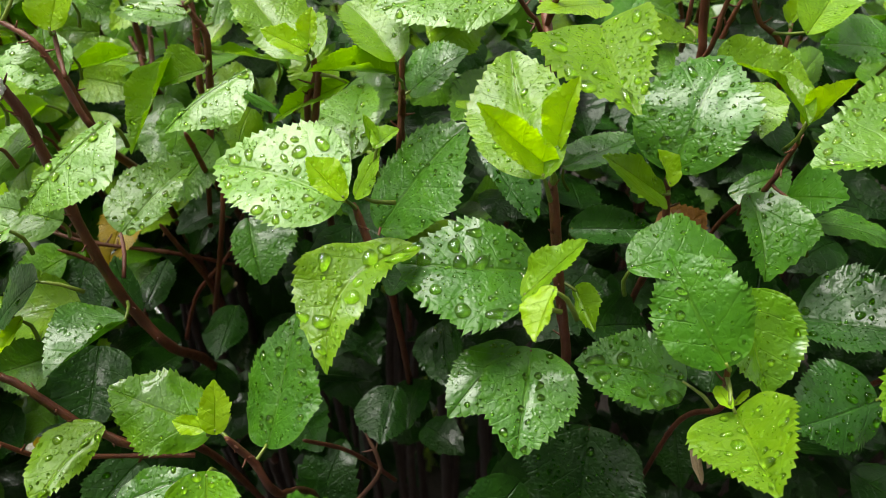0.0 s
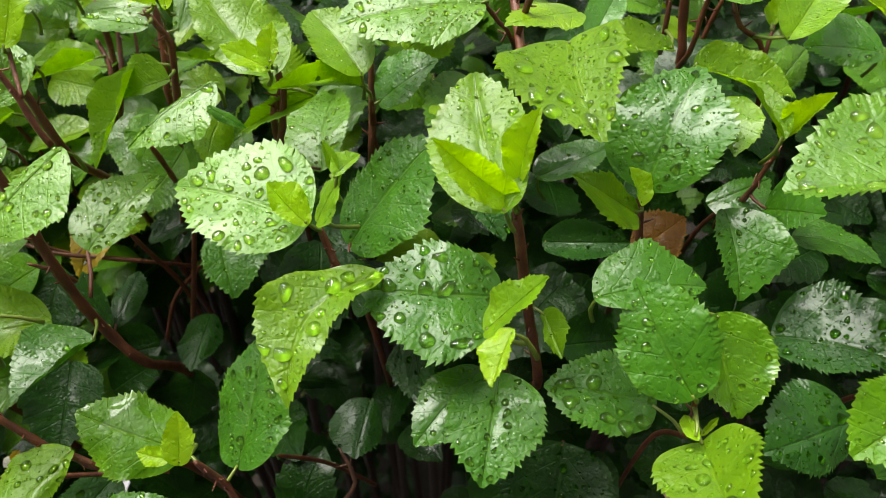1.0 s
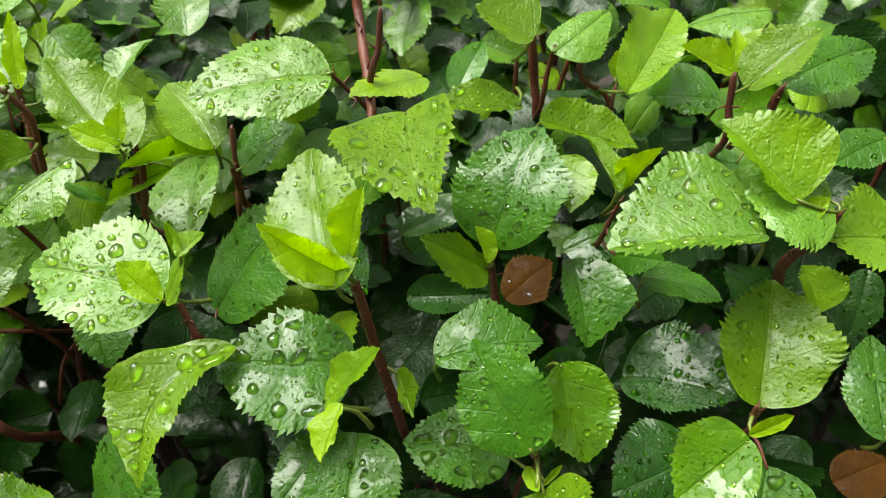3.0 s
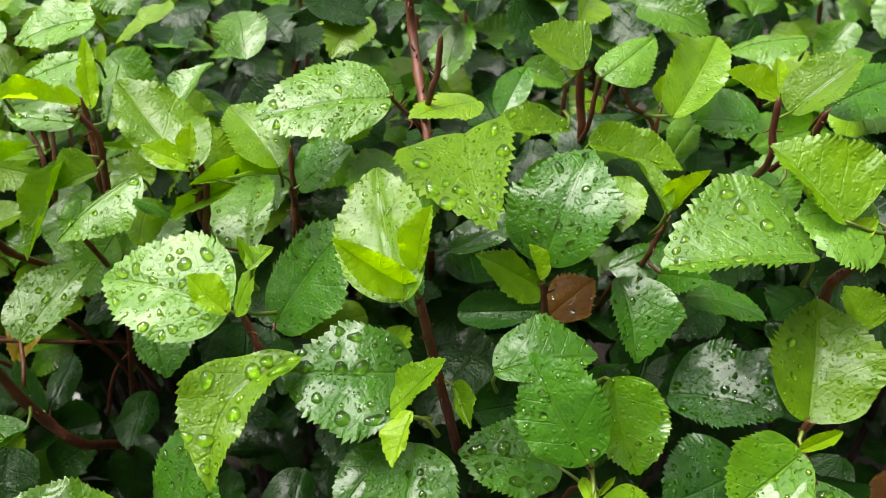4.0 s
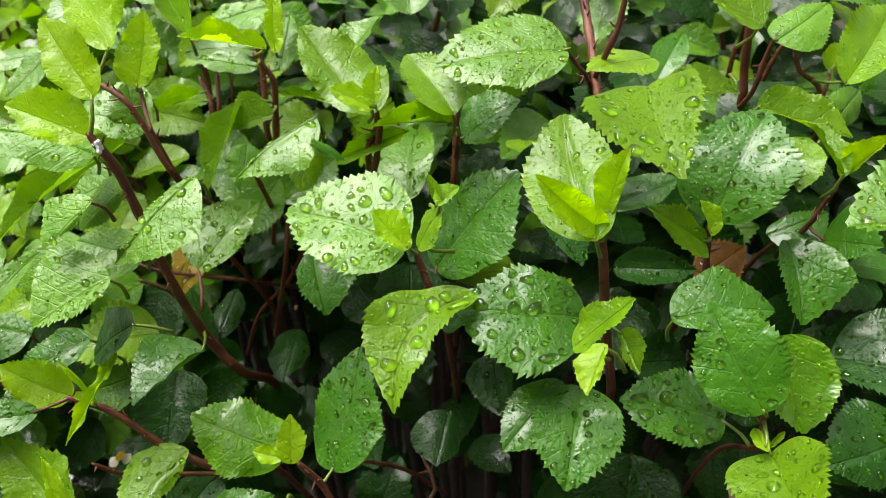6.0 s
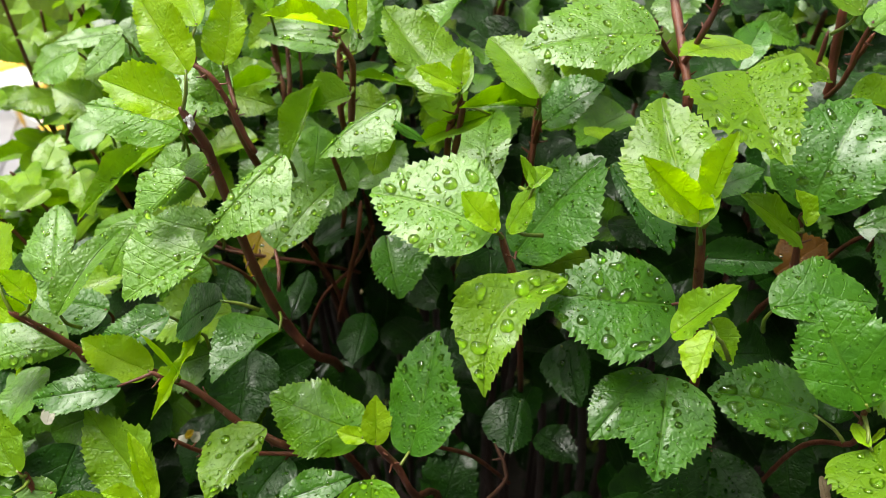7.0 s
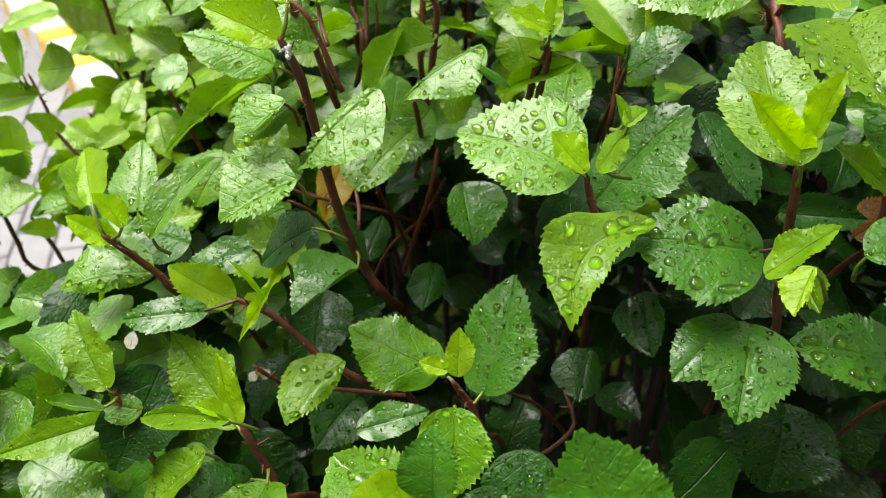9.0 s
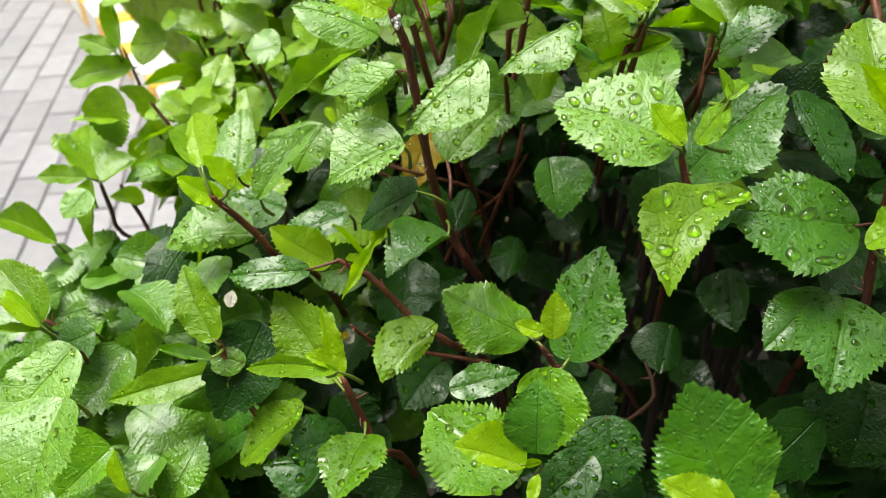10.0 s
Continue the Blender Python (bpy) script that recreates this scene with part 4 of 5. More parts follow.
leaf("p", 1, (-0.3593, 0.2145, 0.9058), (-0.3811, 0.1674, 0.8841), (0.001, -0.418, 0.908), 0.0197, 0.0201, 0.47, 0.0000)
leaf("p", 1, (-0.3098, 0.1472, 0.9473), (-0.3080, 0.1012, 0.9252), (-0.187, -0.432, 0.882), 0.0178, 0.0381, 0.51, 0.0000)
leaf("f", 1, (-0.3132, 0.1652, 0.8894), (-0.3326, 0.1395, 0.8768), (0.126, -0.513, 0.849), 0.0106, 0.0249, 0.33, 0.0000)
leaf("m", 0, (-0.3720, 0.2555, 0.8121), (-0.4136, 0.2401, 0.8056), (0.001, -0.391, 0.920), 0.0227, 0.0145, 0.35, 0.0000)
leaf("p", 2, (-0.2914, 0.1655, 0.8539), (-0.3072, 0.2182, 0.8558), (-0.140, -0.078, 0.987), 0.0300, 0.0111, 0.55, 0.0000)
leaf("y", 0, (-0.2918, 0.1434, 0.8863), (-0.3080, 0.1605, 0.8949), (0.015, -0.435, 0.900), 0.0047, 0.0024, 0.48, 0.0000)
leaf("m", 1, (-0.2564, 0.2220, 0.8559), (-0.3098, 0.2157, 0.8048), (-0.566, -0.503, 0.653), 0.0121, 0.0217, 0.51, 0.0000)
leaf("b", 2, (-0.2246, 0.2083, 0.8921), (-0.2573, 0.1852, 0.8654), (-0.515, -0.226, 0.827), 0.0259, 0.0119, 0.51, 0.0000)
leaf("b", 2, (-0.1606, 0.2546, 0.9195), (-0.1836, 0.2182, 0.9075), (-0.159, -0.218, 0.963), 0.0079, 0.0211, 0.58, -0.0045)
leaf("d", 1, (-0.1612, 0.2768, 0.8685), (-0.1787, 0.2426, 0.8584), (0.167, -0.357, 0.919), 0.0168, 0.0148, 0.57, 0.0000)
leaf("d", 2, (-0.2005, 0.2063, 0.8764), (-0.2217, 0.1759, 0.8891), (0.528, -0.015, 0.849), 0.0124, 0.0167, 0.50, 0.0000)
leaf("f", 2, (-0.1849, 0.1907, 0.8967), (-0.1898, 0.1517, 0.8945), (-0.204, -0.030, 0.979), 0.0185, 0.0164, 0.47, 0.0000)
leaf("d", 2, (-0.2065, 0.1799, 0.8829), (-0.2346, 0.1708, 0.8851), (0.197, -0.395, 0.897), 0.0156, 0.0044, 0.52, 0.0000)
leaf("f", 2, (-0.0958, 0.2065, 0.9454), (-0.0936, 0.1781, 0.9166), (0.071, -0.708, 0.703), 0.0157, 0.0177, 0.45, 0.0, fold=0.1)
leaf("m", 0, (-0.0982, 0.1550, 0.9457), (-0.1010, 0.1738, 0.9705), (-0.170, -0.795, 0.582), 0.0128, 0.0118, 0.54, 0.003, fold=0.15)
leaf("y", 0, (-0.1023, 0.1510, 0.9416), (-0.1325, 0.1507, 0.9485), (0.186, -0.603, 0.776), 0.0043, 0.0148, 0.5, 0.0, fold=0.06)
leaf("f", 2, (-0.1051, 0.1659, 0.9136), (-0.1520, 0.1934, 0.9195), (-0.081, -0.340, 0.937), 0.0267, 0.0182, 0.51, 0.0000)
leaf("y", 0, (-0.0957, 0.1586, 0.9363), (-0.1106, 0.1543, 0.9337), (-0.035, -0.420, 0.907), 0.0024, 0.0018, 0.53, 0.0000)
leaf("y", 0, (-0.0982, 0.1335, 0.9415), (-0.0965, 0.1446, 0.9468), (-0.005, -0.429, 0.903), 0.0037, 0.0019, 0.54, 0.0000)
leaf("m", 0, (-0.0257, 0.1259, 0.9645), (-0.0465, 0.1512, 1.0022), (-0.002, -0.831, 0.557), 0.0209, 0.0232, 0.42, 0.0, fold=0.1, bow=-0.03)
leaf("y", 0, (-0.0294, 0.1159, 0.9773), (-0.0550, 0.1186, 0.9871), (0.275, -0.457, 0.846), 0.0060, 0.0091, 0.5, 0.0, fold=0.1)
leaf("y", 0, (-0.0122, 0.1384, 0.9494), (-0.0121, 0.1500, 0.9546), (-0.000, -0.410, 0.912), 0.0048, 0.0079, 0.58, 0.0000)
leaf("f", 0, (-0.1087, 0.2558, 0.9161), (-0.1590, 0.2646, 0.9350), (0.245, -0.442, 0.863), 0.0196, 0.0202, 0.5, -0.0045, fold=0.1)
leaf("y", 0, (-0.1013, 0.2284, 0.9462), (-0.1158, 0.2303, 0.9487), (0.081, -0.532, 0.843), 0.0044, 0.0045, 0.5, 0.0, fold=0.2)
leaf("y", 0, (-0.0969, 0.2254, 0.9453), (-0.0974, 0.2389, 0.9646), (-0.046, -0.820, 0.571), 0.0066, 0.0076, 0.5, 0.0, fold=0.3)
leaf("m", 2, (-0.0866, 0.2565, 0.9007), (-0.0754, 0.3037, 0.9475), (-0.546, -0.522, 0.656), 0.0253, 0.0237, 0.43, 0.0000)
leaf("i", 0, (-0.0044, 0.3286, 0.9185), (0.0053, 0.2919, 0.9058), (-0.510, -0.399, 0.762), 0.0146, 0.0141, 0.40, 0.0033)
leaf("m", 1, (0.0399, 0.2614, 0.9630), (0.0304, 0.2158, 0.9425), (-0.000, -0.410, 0.912), 0.0224, 0.0193, 0.46, 0.0000)
leaf("m", 1, (0.0333, 0.2619, 0.9636), (0.0023, 0.2314, 0.9499), (-0.000, -0.410, 0.912), 0.0135, 0.0134, 0.57, 0.0000)
leaf("m", 3, (0.1091, 0.2501, 0.9522), (0.0601, 0.2613, 0.9546), (-0.023, -0.298, 0.954), 0.0211, 0.0195, 0.46, 0.0024)
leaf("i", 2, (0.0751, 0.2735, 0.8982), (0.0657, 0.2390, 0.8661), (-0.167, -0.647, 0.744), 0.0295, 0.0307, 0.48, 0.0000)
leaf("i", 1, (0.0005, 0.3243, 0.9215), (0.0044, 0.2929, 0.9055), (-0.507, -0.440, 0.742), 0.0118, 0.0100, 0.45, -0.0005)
leaf("m", 1, (0.1128, 0.2246, 0.9853), (0.0913, 0.2589, 1.0186), (-0.254, -0.751, 0.609), 0.0175, 0.0213, 0.49, 0.0020)
leaf("f", 1, (0.1342, 0.2713, 0.9885), (0.1431, 0.2410, 0.9539), (0.100, -0.450, 0.890), 0.0218, 0.0147, 0.58, 0.0000)
leaf("b", 3, (0.1179, 0.2202, 0.9658), (0.1154, 0.1711, 0.9772), (-0.524, 0.219, 0.824), 0.0227, 0.0211, 0.33, 0.0000)
leaf("y", 0, (0.1145, 0.2157, 0.9716), (0.1124, 0.2297, 0.9711), (-0.249, -0.005, 0.968), 0.0042, 0.0024, 0.52, 0.0000)
leaf("y", 0, (0.1182, 0.2219, 0.9669), (0.1288, 0.2323, 0.9659), (0.344, -0.265, 0.901), 0.0018, 0.0013, 0.41, 0.0000)
leaf("d", 2, (0.1985, 0.2502, 0.9415), (0.1543, 0.2338, 0.9407), (0.167, -0.494, 0.853), 0.0158, 0.0257, 0.45, -0.0036)
leaf("d", 2, (0.1723, 0.2919, 0.9542), (0.2171, 0.2611, 0.9674), (-0.431, -0.257, 0.865), 0.0300, 0.0152, 0.46, 0.0049)
leaf("b", 2, (0.2158, 0.2409, 0.9836), (0.2333, 0.2871, 1.0171), (-0.128, -0.550, 0.825), 0.0217, 0.0290, 0.49, 0.0000)
leaf("f", 1, (0.1985, 0.2148, 0.9959), (0.1674, 0.2030, 0.9776), (-0.269, -0.535, 0.801), 0.0147, 0.0192, 0.42, 0.0, fold=0.1)
leaf("y", 0, (0.2074, 0.2294, 0.9795), (0.2279, 0.2337, 0.9851), (-0.158, -0.421, 0.893), 0.0033, 0.0038, 0.50, 0.0000)
leaf("m", 3, (0.2183, 0.2258, 0.9629), (0.2046, 0.1960, 0.9482), (-0.010, -0.441, 0.897), 0.0238, 0.0320, 0.53, 0.0000)
leaf("m", 2, (0.2580, 0.2150, 0.9869), (0.2684, 0.2578, 1.0062), (-0.000, -0.410, 0.912), 0.0140, 0.0129, 0.49, 0.0000)
leaf("p", 2, (0.0361, 0.3816, 1.0855), (-0.0339, 0.3747, 1.0804), (-0.031, -0.377, 0.926), 0.0230, 0.0295, 0.47, -0.0018)
leaf("b", 3, (0.0704, 0.3434, 1.0830), (0.0773, 0.2844, 1.0672), (-0.234, -0.278, 0.932), 0.0219, 0.0316, 0.33, 0.0000)
leaf("b", 2, (0.1353, 0.4012, 1.0534), (0.0867, 0.3932, 1.0605), (0.176, -0.222, 0.959), 0.0108, 0.0138, 0.53, 0.0000)
leaf("m", 2, (0.1075, 0.3202, 1.0196), (0.1362, 0.3598, 1.0635), (-0.375, -0.553, 0.744), 0.0285, 0.0273, 0.48, 0.0044)
leaf("b", 1, (0.1423, 0.3885, 1.0516), (0.1962, 0.3807, 1.0363), (0.226, -0.272, 0.935), 0.0165, 0.0170, 0.49, 0.0000)
leaf("b", 1, (0.1433, 0.3446, 1.0543), (0.1445, 0.3179, 1.0391), (0.158, -0.484, 0.861), 0.0164, 0.0046, 0.39, -0.0005)
leaf("b", 0, (0.1713, 0.3316, 1.0394), (0.1630, 0.3690, 1.0518), (0.186, -0.271, 0.944), 0.0065, 0.0054, 0.44, 0.0000)
leaf("y", 0, (0.1744, 0.3402, 1.0336), (0.1922, 0.3392, 1.0588), (-0.644, -0.633, 0.429), 0.0079, 0.0022, 0.46, 0.0000)
leaf("p", 3, (0.2185, 0.2769, 1.0511), (0.1525, 0.2828, 1.0438), (-0.121, -0.120, 0.985), 0.0167, 0.0411, 0.45, 0.0044)
leaf("b", 0, (0.2310, 0.2807, 1.0629), (0.2050, 0.3120, 1.0870), (0.045, -0.586, 0.809), 0.0091, 0.0287, 0.37, 0.0000)
leaf("y", 0, (0.2329, 0.2751, 1.0544), (0.2459, 0.2835, 1.0631), (-0.244, -0.493, 0.835), 0.0071, 0.0026, 0.49, 0.0000)
leaf("m", 0, (0.2565, 0.3837, 1.0199), (0.2268, 0.3945, 1.0182), (-0.171, -0.329, 0.928), 0.0096, 0.0113, 0.52, 0.0000)
leaf("p", 1, (0.2490, 0.2861, 1.0595), (0.2129, 0.2915, 1.0619), (-0.000, -0.410, 0.912), 0.0297, 0.0161, 0.48, 0.0000)
leaf("b", 1, (0.2806, 0.2760, 1.0431), (0.2485, 0.2794, 1.0447), (-0.000, -0.410, 0.912), 0.0194, 0.0226, 0.49, 0.0000)
leaf("m", 1, (0.3233, 0.3639, 1.0435), (0.2882, 0.3498, 1.0372), (-0.000, -0.410, 0.912), 0.0119, 0.0128, 0.50, 0.0000)
leaf("b", 0, (0.2506, 0.3852, 1.0649), (0.2865, 0.3915, 1.0934), (-0.543, -0.356, 0.761), 0.0183, 0.0138, 0.49, 0.0000)
leaf("y", 0, (0.2517, 0.4008, 1.0661), (0.2198, 0.4034, 1.0831), (0.376, -0.497, 0.782), 0.0117, 0.0109, 0.57, 0.0000)
leaf("y", 0, (0.2587, 0.4171, 1.0611), (0.2630, 0.4364, 1.0764), (-0.026, -0.620, 0.784), 0.0044, 0.0041, 0.57, 0.0000)
leaf("b", 0, (0.1909, 0.3979, 1.0591), (0.2322, 0.4541, 1.0844), (-0.000, -0.410, 0.912), 0.0180, 0.0158, 0.53, 0.0000)
leaf("y", 0, (0.1923, 0.4249, 1.0555), (0.2046, 0.4399, 1.0662), (-0.113, -0.515, 0.850), 0.0083, 0.0033, 0.45, 0.0000)
leaf("m", 0, (0.2522, 0.4147, 1.0442), (0.2117, 0.4220, 1.0461), (-0.034, -0.418, 0.908), 0.0116, 0.0235, 0.49, -0.0004)
leaf("p", 0, (0.1523, 0.4098, 1.0786), (0.1885, 0.4381, 1.0913), (-0.000, -0.410, 0.912), 0.0131, 0.0170, 0.33, 0.0000)
leaf("b", 0, (0.1380, 0.3940, 1.0937), (0.1096, 0.4030, 1.1087), (0.309, -0.434, 0.846), 0.0131, 0.0223, 0.35, 0.0000)
leaf("m", 0, (0.1061, 0.4691, 1.0303), (0.1278, 0.5050, 1.0499), (-0.013, -0.474, 0.880), 0.0120, 0.0104, 0.48, 0.0000)
leaf("p", 1, (0.3251, 0.5193, 1.0554), (0.2707, 0.5249, 1.0450), (-0.210, -0.323, 0.923), 0.0207, 0.0071, 0.51, 0.0000)
leaf("m", 1, (0.2776, 0.3981, 1.0597), (0.3433, 0.4263, 1.0673), (0.093, -0.455, 0.886), 0.0165, 0.0195, 0.47, 0.0000)
leaf("p", 0, (0.2122, 0.4429, 1.0099), (0.2360, 0.4659, 1.0249), (0.275, -0.706, 0.652), 0.0128, 0.0098, 0.52, 0.0000)
leaf("b", 1, (0.0381, 0.2557, 1.0532), (0.0280, 0.3204, 1.0805), (-0.271, -0.411, 0.871), 0.0228, 0.0179, 0.58, -0.0058)
leaf("y", 0, (0.0427, 0.2634, 1.0529), (0.0128, 0.2596, 1.0823), (0.414, -0.856, 0.309), 0.0070, 0.0058, 0.5, 0.0, fold=0.5)
leaf("y", 0, (0.0437, 0.2674, 1.0586), (0.0511, 0.2744, 1.0862), (-0.238, -0.924, 0.298), 0.0092, 0.0037, 0.55, 0.0, fold=0.4)
leaf("d", 1, (0.0153, 0.3530, 1.0257), (0.0445, 0.3152, 0.9951), (0.254, -0.483, 0.838), 0.0190, 0.0054, 0.58, 0.0011)
leaf("m", 1, (-0.0338, 0.3391, 0.9746), (0.0105, 0.3569, 1.0283), (-0.581, -0.497, 0.645), 0.0239, 0.0308, 0.58, 0.0000)
leaf("y", 0, (-0.0432, 0.2953, 1.0196), (-0.0610, 0.3061, 1.0350), (0.160, -0.712, 0.684), 0.0062, 0.0101, 0.6, 0.0, fold=0.2, corner=0.3)
leaf("b", 0, (-0.0388, 0.2910, 1.0241), (-0.0267, 0.2954, 1.0458), (-0.795, -0.332, 0.508), 0.0080, 0.0132, 0.58, -0.0022)
leaf("b", 0, (-0.0285, 0.2927, 1.0463), (-0.0339, 0.3016, 1.0585), (0.180, -0.755, 0.631), 0.0021, 0.0032, 0.43, 0.0000)
leaf("b", 0, (-0.0287, 0.2893, 1.0483), (-0.0189, 0.3012, 1.0519), (0.077, -0.347, 0.935), 0.0063, 0.0027, 0.58, 0.0000)
leaf("b", 0, (-0.0243, 0.3838, 1.0425), (-0.0639, 0.3495, 1.0580), (0.575, -0.325, 0.751), 0.0037, 0.0073, 0.48, 0.0000)
leaf("b", 0, (-0.0482, 0.3776, 1.0408), (-0.0962, 0.3960, 1.0098), (-0.569, -0.663, 0.487), 0.0120, 0.0037, 0.40, 0.0000)
leaf("b", 0, (-0.0226, 0.3673, 1.0557), (-0.0512, 0.4065, 1.0733), (0.000, -0.410, 0.912), 0.0164, 0.0157, 0.46, 0.0000)
leaf("m", 0, (-0.0189, 0.3956, 1.0270), (0.0126, 0.3953, 1.0512), (-0.554, -0.423, 0.717), 0.0209, 0.0119, 0.42, -0.0007)
leaf("p", 2, (-0.0510, 0.3790, 0.9946), (-0.0468, 0.4440, 1.0147), (-0.202, -0.278, 0.939), 0.0253, 0.0145, 0.53, 0.0000)
leaf("b", 0, (-0.0979, 0.4469, 1.0250), (-0.1490, 0.4511, 1.0323), (0.096, -0.411, 0.907), 0.0100, 0.0028, 0.49, 0.0000)
leaf("m", 0, (-0.1022, 0.3727, 1.0372), (-0.0842, 0.3712, 1.0256), (0.443, -0.490, 0.751), 0.0034, 0.0033, 0.48, 0.0000)
leaf("b", 0, (-0.1991, 0.4757, 1.0181), (-0.2206, 0.4363, 1.0242), (0.528, -0.160, 0.834), 0.0046, 0.0067, 0.50, 0.0000)
leaf("p", 0, (-0.1998, 0.3774, 1.0418), (-0.2064, 0.3935, 1.0637), (0.278, -0.734, 0.619), 0.0141, 0.0078, 0.48, 0.0000)
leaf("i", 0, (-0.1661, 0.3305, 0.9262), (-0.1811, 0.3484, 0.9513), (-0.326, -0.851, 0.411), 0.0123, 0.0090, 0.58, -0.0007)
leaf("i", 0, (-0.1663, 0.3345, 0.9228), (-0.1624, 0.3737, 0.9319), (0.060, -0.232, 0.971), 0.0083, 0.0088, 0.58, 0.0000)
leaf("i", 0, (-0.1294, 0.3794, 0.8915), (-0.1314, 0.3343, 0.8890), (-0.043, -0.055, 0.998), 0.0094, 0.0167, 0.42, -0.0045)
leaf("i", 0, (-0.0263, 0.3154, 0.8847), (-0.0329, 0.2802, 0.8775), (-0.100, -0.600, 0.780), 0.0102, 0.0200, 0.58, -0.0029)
leaf("m", 0, (-0.1111, 0.3753, 0.9592), (-0.0999, 0.3439, 0.9356), (0.173, -0.552, 0.815), 0.0250, 0.0112, 0.45, 0.0000)
leaf("m", 0, (0.0651, 0.3764, 0.9915), (0.1087, 0.3910, 1.0040), (-0.190, -0.249, 0.950), 0.0157, 0.0096, 0.53, 0.0000)
leaf("b", 0, (0.1069, 0.3198, 1.0066), (0.0748, 0.3196, 1.0302), (0.560, -0.334, 0.759), 0.0238, 0.0067, 0.58, 0.0000)
leaf("y", 0, (0.1056, 0.3116, 1.0169), (0.1009, 0.3255, 1.0294), (0.134, -0.635, 0.761), 0.0017, 0.0060, 0.53, 0.0000)
leaf("d", 1, (0.0666, 0.3433, 0.9731), (0.1104, 0.3356, 0.9783), (-0.199, -0.605, 0.771), 0.0095, 0.0114, 0.48, 0.0042)
leaf("m", 1, (0.0756, 0.2567, 1.0105), (0.1232, 0.2629, 1.0119), (0.012, -0.305, 0.952), 0.0209, 0.0097, 0.56, 0.0000)
leaf("m", 1, (0.1492, 0.3262, 1.0051), (0.1518, 0.2893, 0.9795), (-0.078, -0.572, 0.817), 0.0254, 0.0083, 0.50, 0.0019)
leaf("m", 0, (0.1924, 0.3377, 0.9803), (0.2312, 0.3191, 0.9772), (0.089, 0.023, 0.996), 0.0142, 0.0168, 0.44, 0.0000)
leaf("m", 0, (0.1562, 0.3644, 0.9813), (0.1901, 0.3722, 0.9928), (-0.198, -0.436, 0.878), 0.0073, 0.0179, 0.41, 0.0000)
leaf("m", 0, (0.1788, 0.3475, 0.9897), (0.1929, 0.3174, 1.0079), (-0.817, -0.034, 0.576), 0.0200, 0.0111, 0.37, 0.0000)
leaf("b", 0, (0.0593, 0.2773, 0.9848), (0.0649, 0.2541, 0.9787), (-0.786, -0.327, 0.525), 0.0107, 0.0045, 0.51, -0.0025)
leaf("b", 0, (0.0305, 0.2385, 1.0098), (0.0531, 0.2388, 1.0373), (-0.761, -0.158, 0.629), 0.0081, 0.0119, 0.49, 0.0000)
leaf("y", 0, (0.0395, 0.2166, 1.0321), (0.0310, 0.1999, 1.0212), (-0.545, -0.245, 0.802), 0.0025, 0.0089, 0.49, -0.0014)
leaf("r", 0, (0.1264, 0.3773, 0.9375), (0.1558, 0.3894, 0.9550), (-0.259, -0.536, 0.803), 0.0167, 0.0161, 0.5, 0.0, corner=0.3)
leaf("p", 3, (-0.0453, 0.3043, 1.0135), (-0.1094, 0.3264, 1.0213), (-0.048, -0.452, 0.891), 0.0263, 0.0316, 0.42, 0.0003)
leaf("m", 3, (0.0409, 0.2754, 0.9951), (-0.0210, 0.2796, 0.9976), (0.011, -0.374, 0.927), 0.0324, 0.0239, 0.49, -0.0001)
leaf("b", 3, (-0.0116, 0.2797, 1.0060), (-0.0467, 0.2258, 0.9810), (-0.104, -0.362, 0.926), 0.0135, 0.0200, 0.6, 0.0, fold=0.2, sweep=0.21, bow=0.07)
leaf("b", 0, (-0.3814, 0.2217, 0.9130), (-0.4292, 0.2532, 0.9272), (-0.000, -0.410, 0.912), 0.0117, 0.0159, 0.43, 0.0000)
leaf("y", 0, (-0.3783, 0.2165, 0.9154), (-0.4089, 0.2346, 0.9235), (-0.000, -0.410, 0.912), 0.0071, 0.0038, 0.55, 0.0000)
leaf("b", 0, (-0.3866, 0.2257, 0.9040), (-0.4176, 0.2231, 0.9028), (-0.000, -0.410, 0.912), 0.0034, 0.0032, 0.47, 0.0000)
# a fallen white petal, shaped by leaf()
leaf("x", 0, (-0.2867, 0.2608, 0.9056), (-0.2858, 0.2672, 0.9136), (-0.002, -0.781, 0.625), 0.0043, 0.0035, 0.55, 0.0)
leaf("w", 0, (-0.1390, 0.4123, 0.8801), (-0.1390, 0.4163, 0.8819), (0.000, -0.410, 0.912), 0.0011, 0.0012, 0.47, 0.0000)
leaf("w", 0, (0.1445, 0.2765, 0.8726), (0.1398, 0.2700, 0.8697), (0.000, -0.410, 0.912), 0.0021, 0.0016, 0.51, 0.0000)
leaf("r", 0, (0.3294, 0.3072, 0.8266), (0.3706, 0.3178, 0.8314), (-0.000, -0.410, 0.912), 0.0139, 0.0190, 0.43, 0.0000)
# a fallen flower: one yellow and one white petal, shaped by leaf()
leaf("g", 0, (-0.2600, 0.2310, 0.9100), (-0.2509, 0.2296, 0.9060), (0.208, -0.678, 0.705), 0.0036, 0.0036, 0.5, 0.0)
leaf("x", 0, (-0.2562, 0.2281, 0.9021), (-0.2470, 0.2337, 0.9070), (-0.004, -0.657, 0.753), 0.0043, 0.0036, 0.5, 0.0)
leaf("p", 1, (-0.2110, 0.4277, 1.0365), (-0.2560, 0.4176, 1.0320), (-0.000, -0.410, 0.912), 0.0177, 0.0141, 0.53, 0.0000)
leaf("b", 0, (-0.1968, 0.4764, 1.0117), (-0.2455, 0.4826, 1.0145), (-0.000, -0.410, 0.912), 0.0089, 0.0137, 0.54, 0.0000)
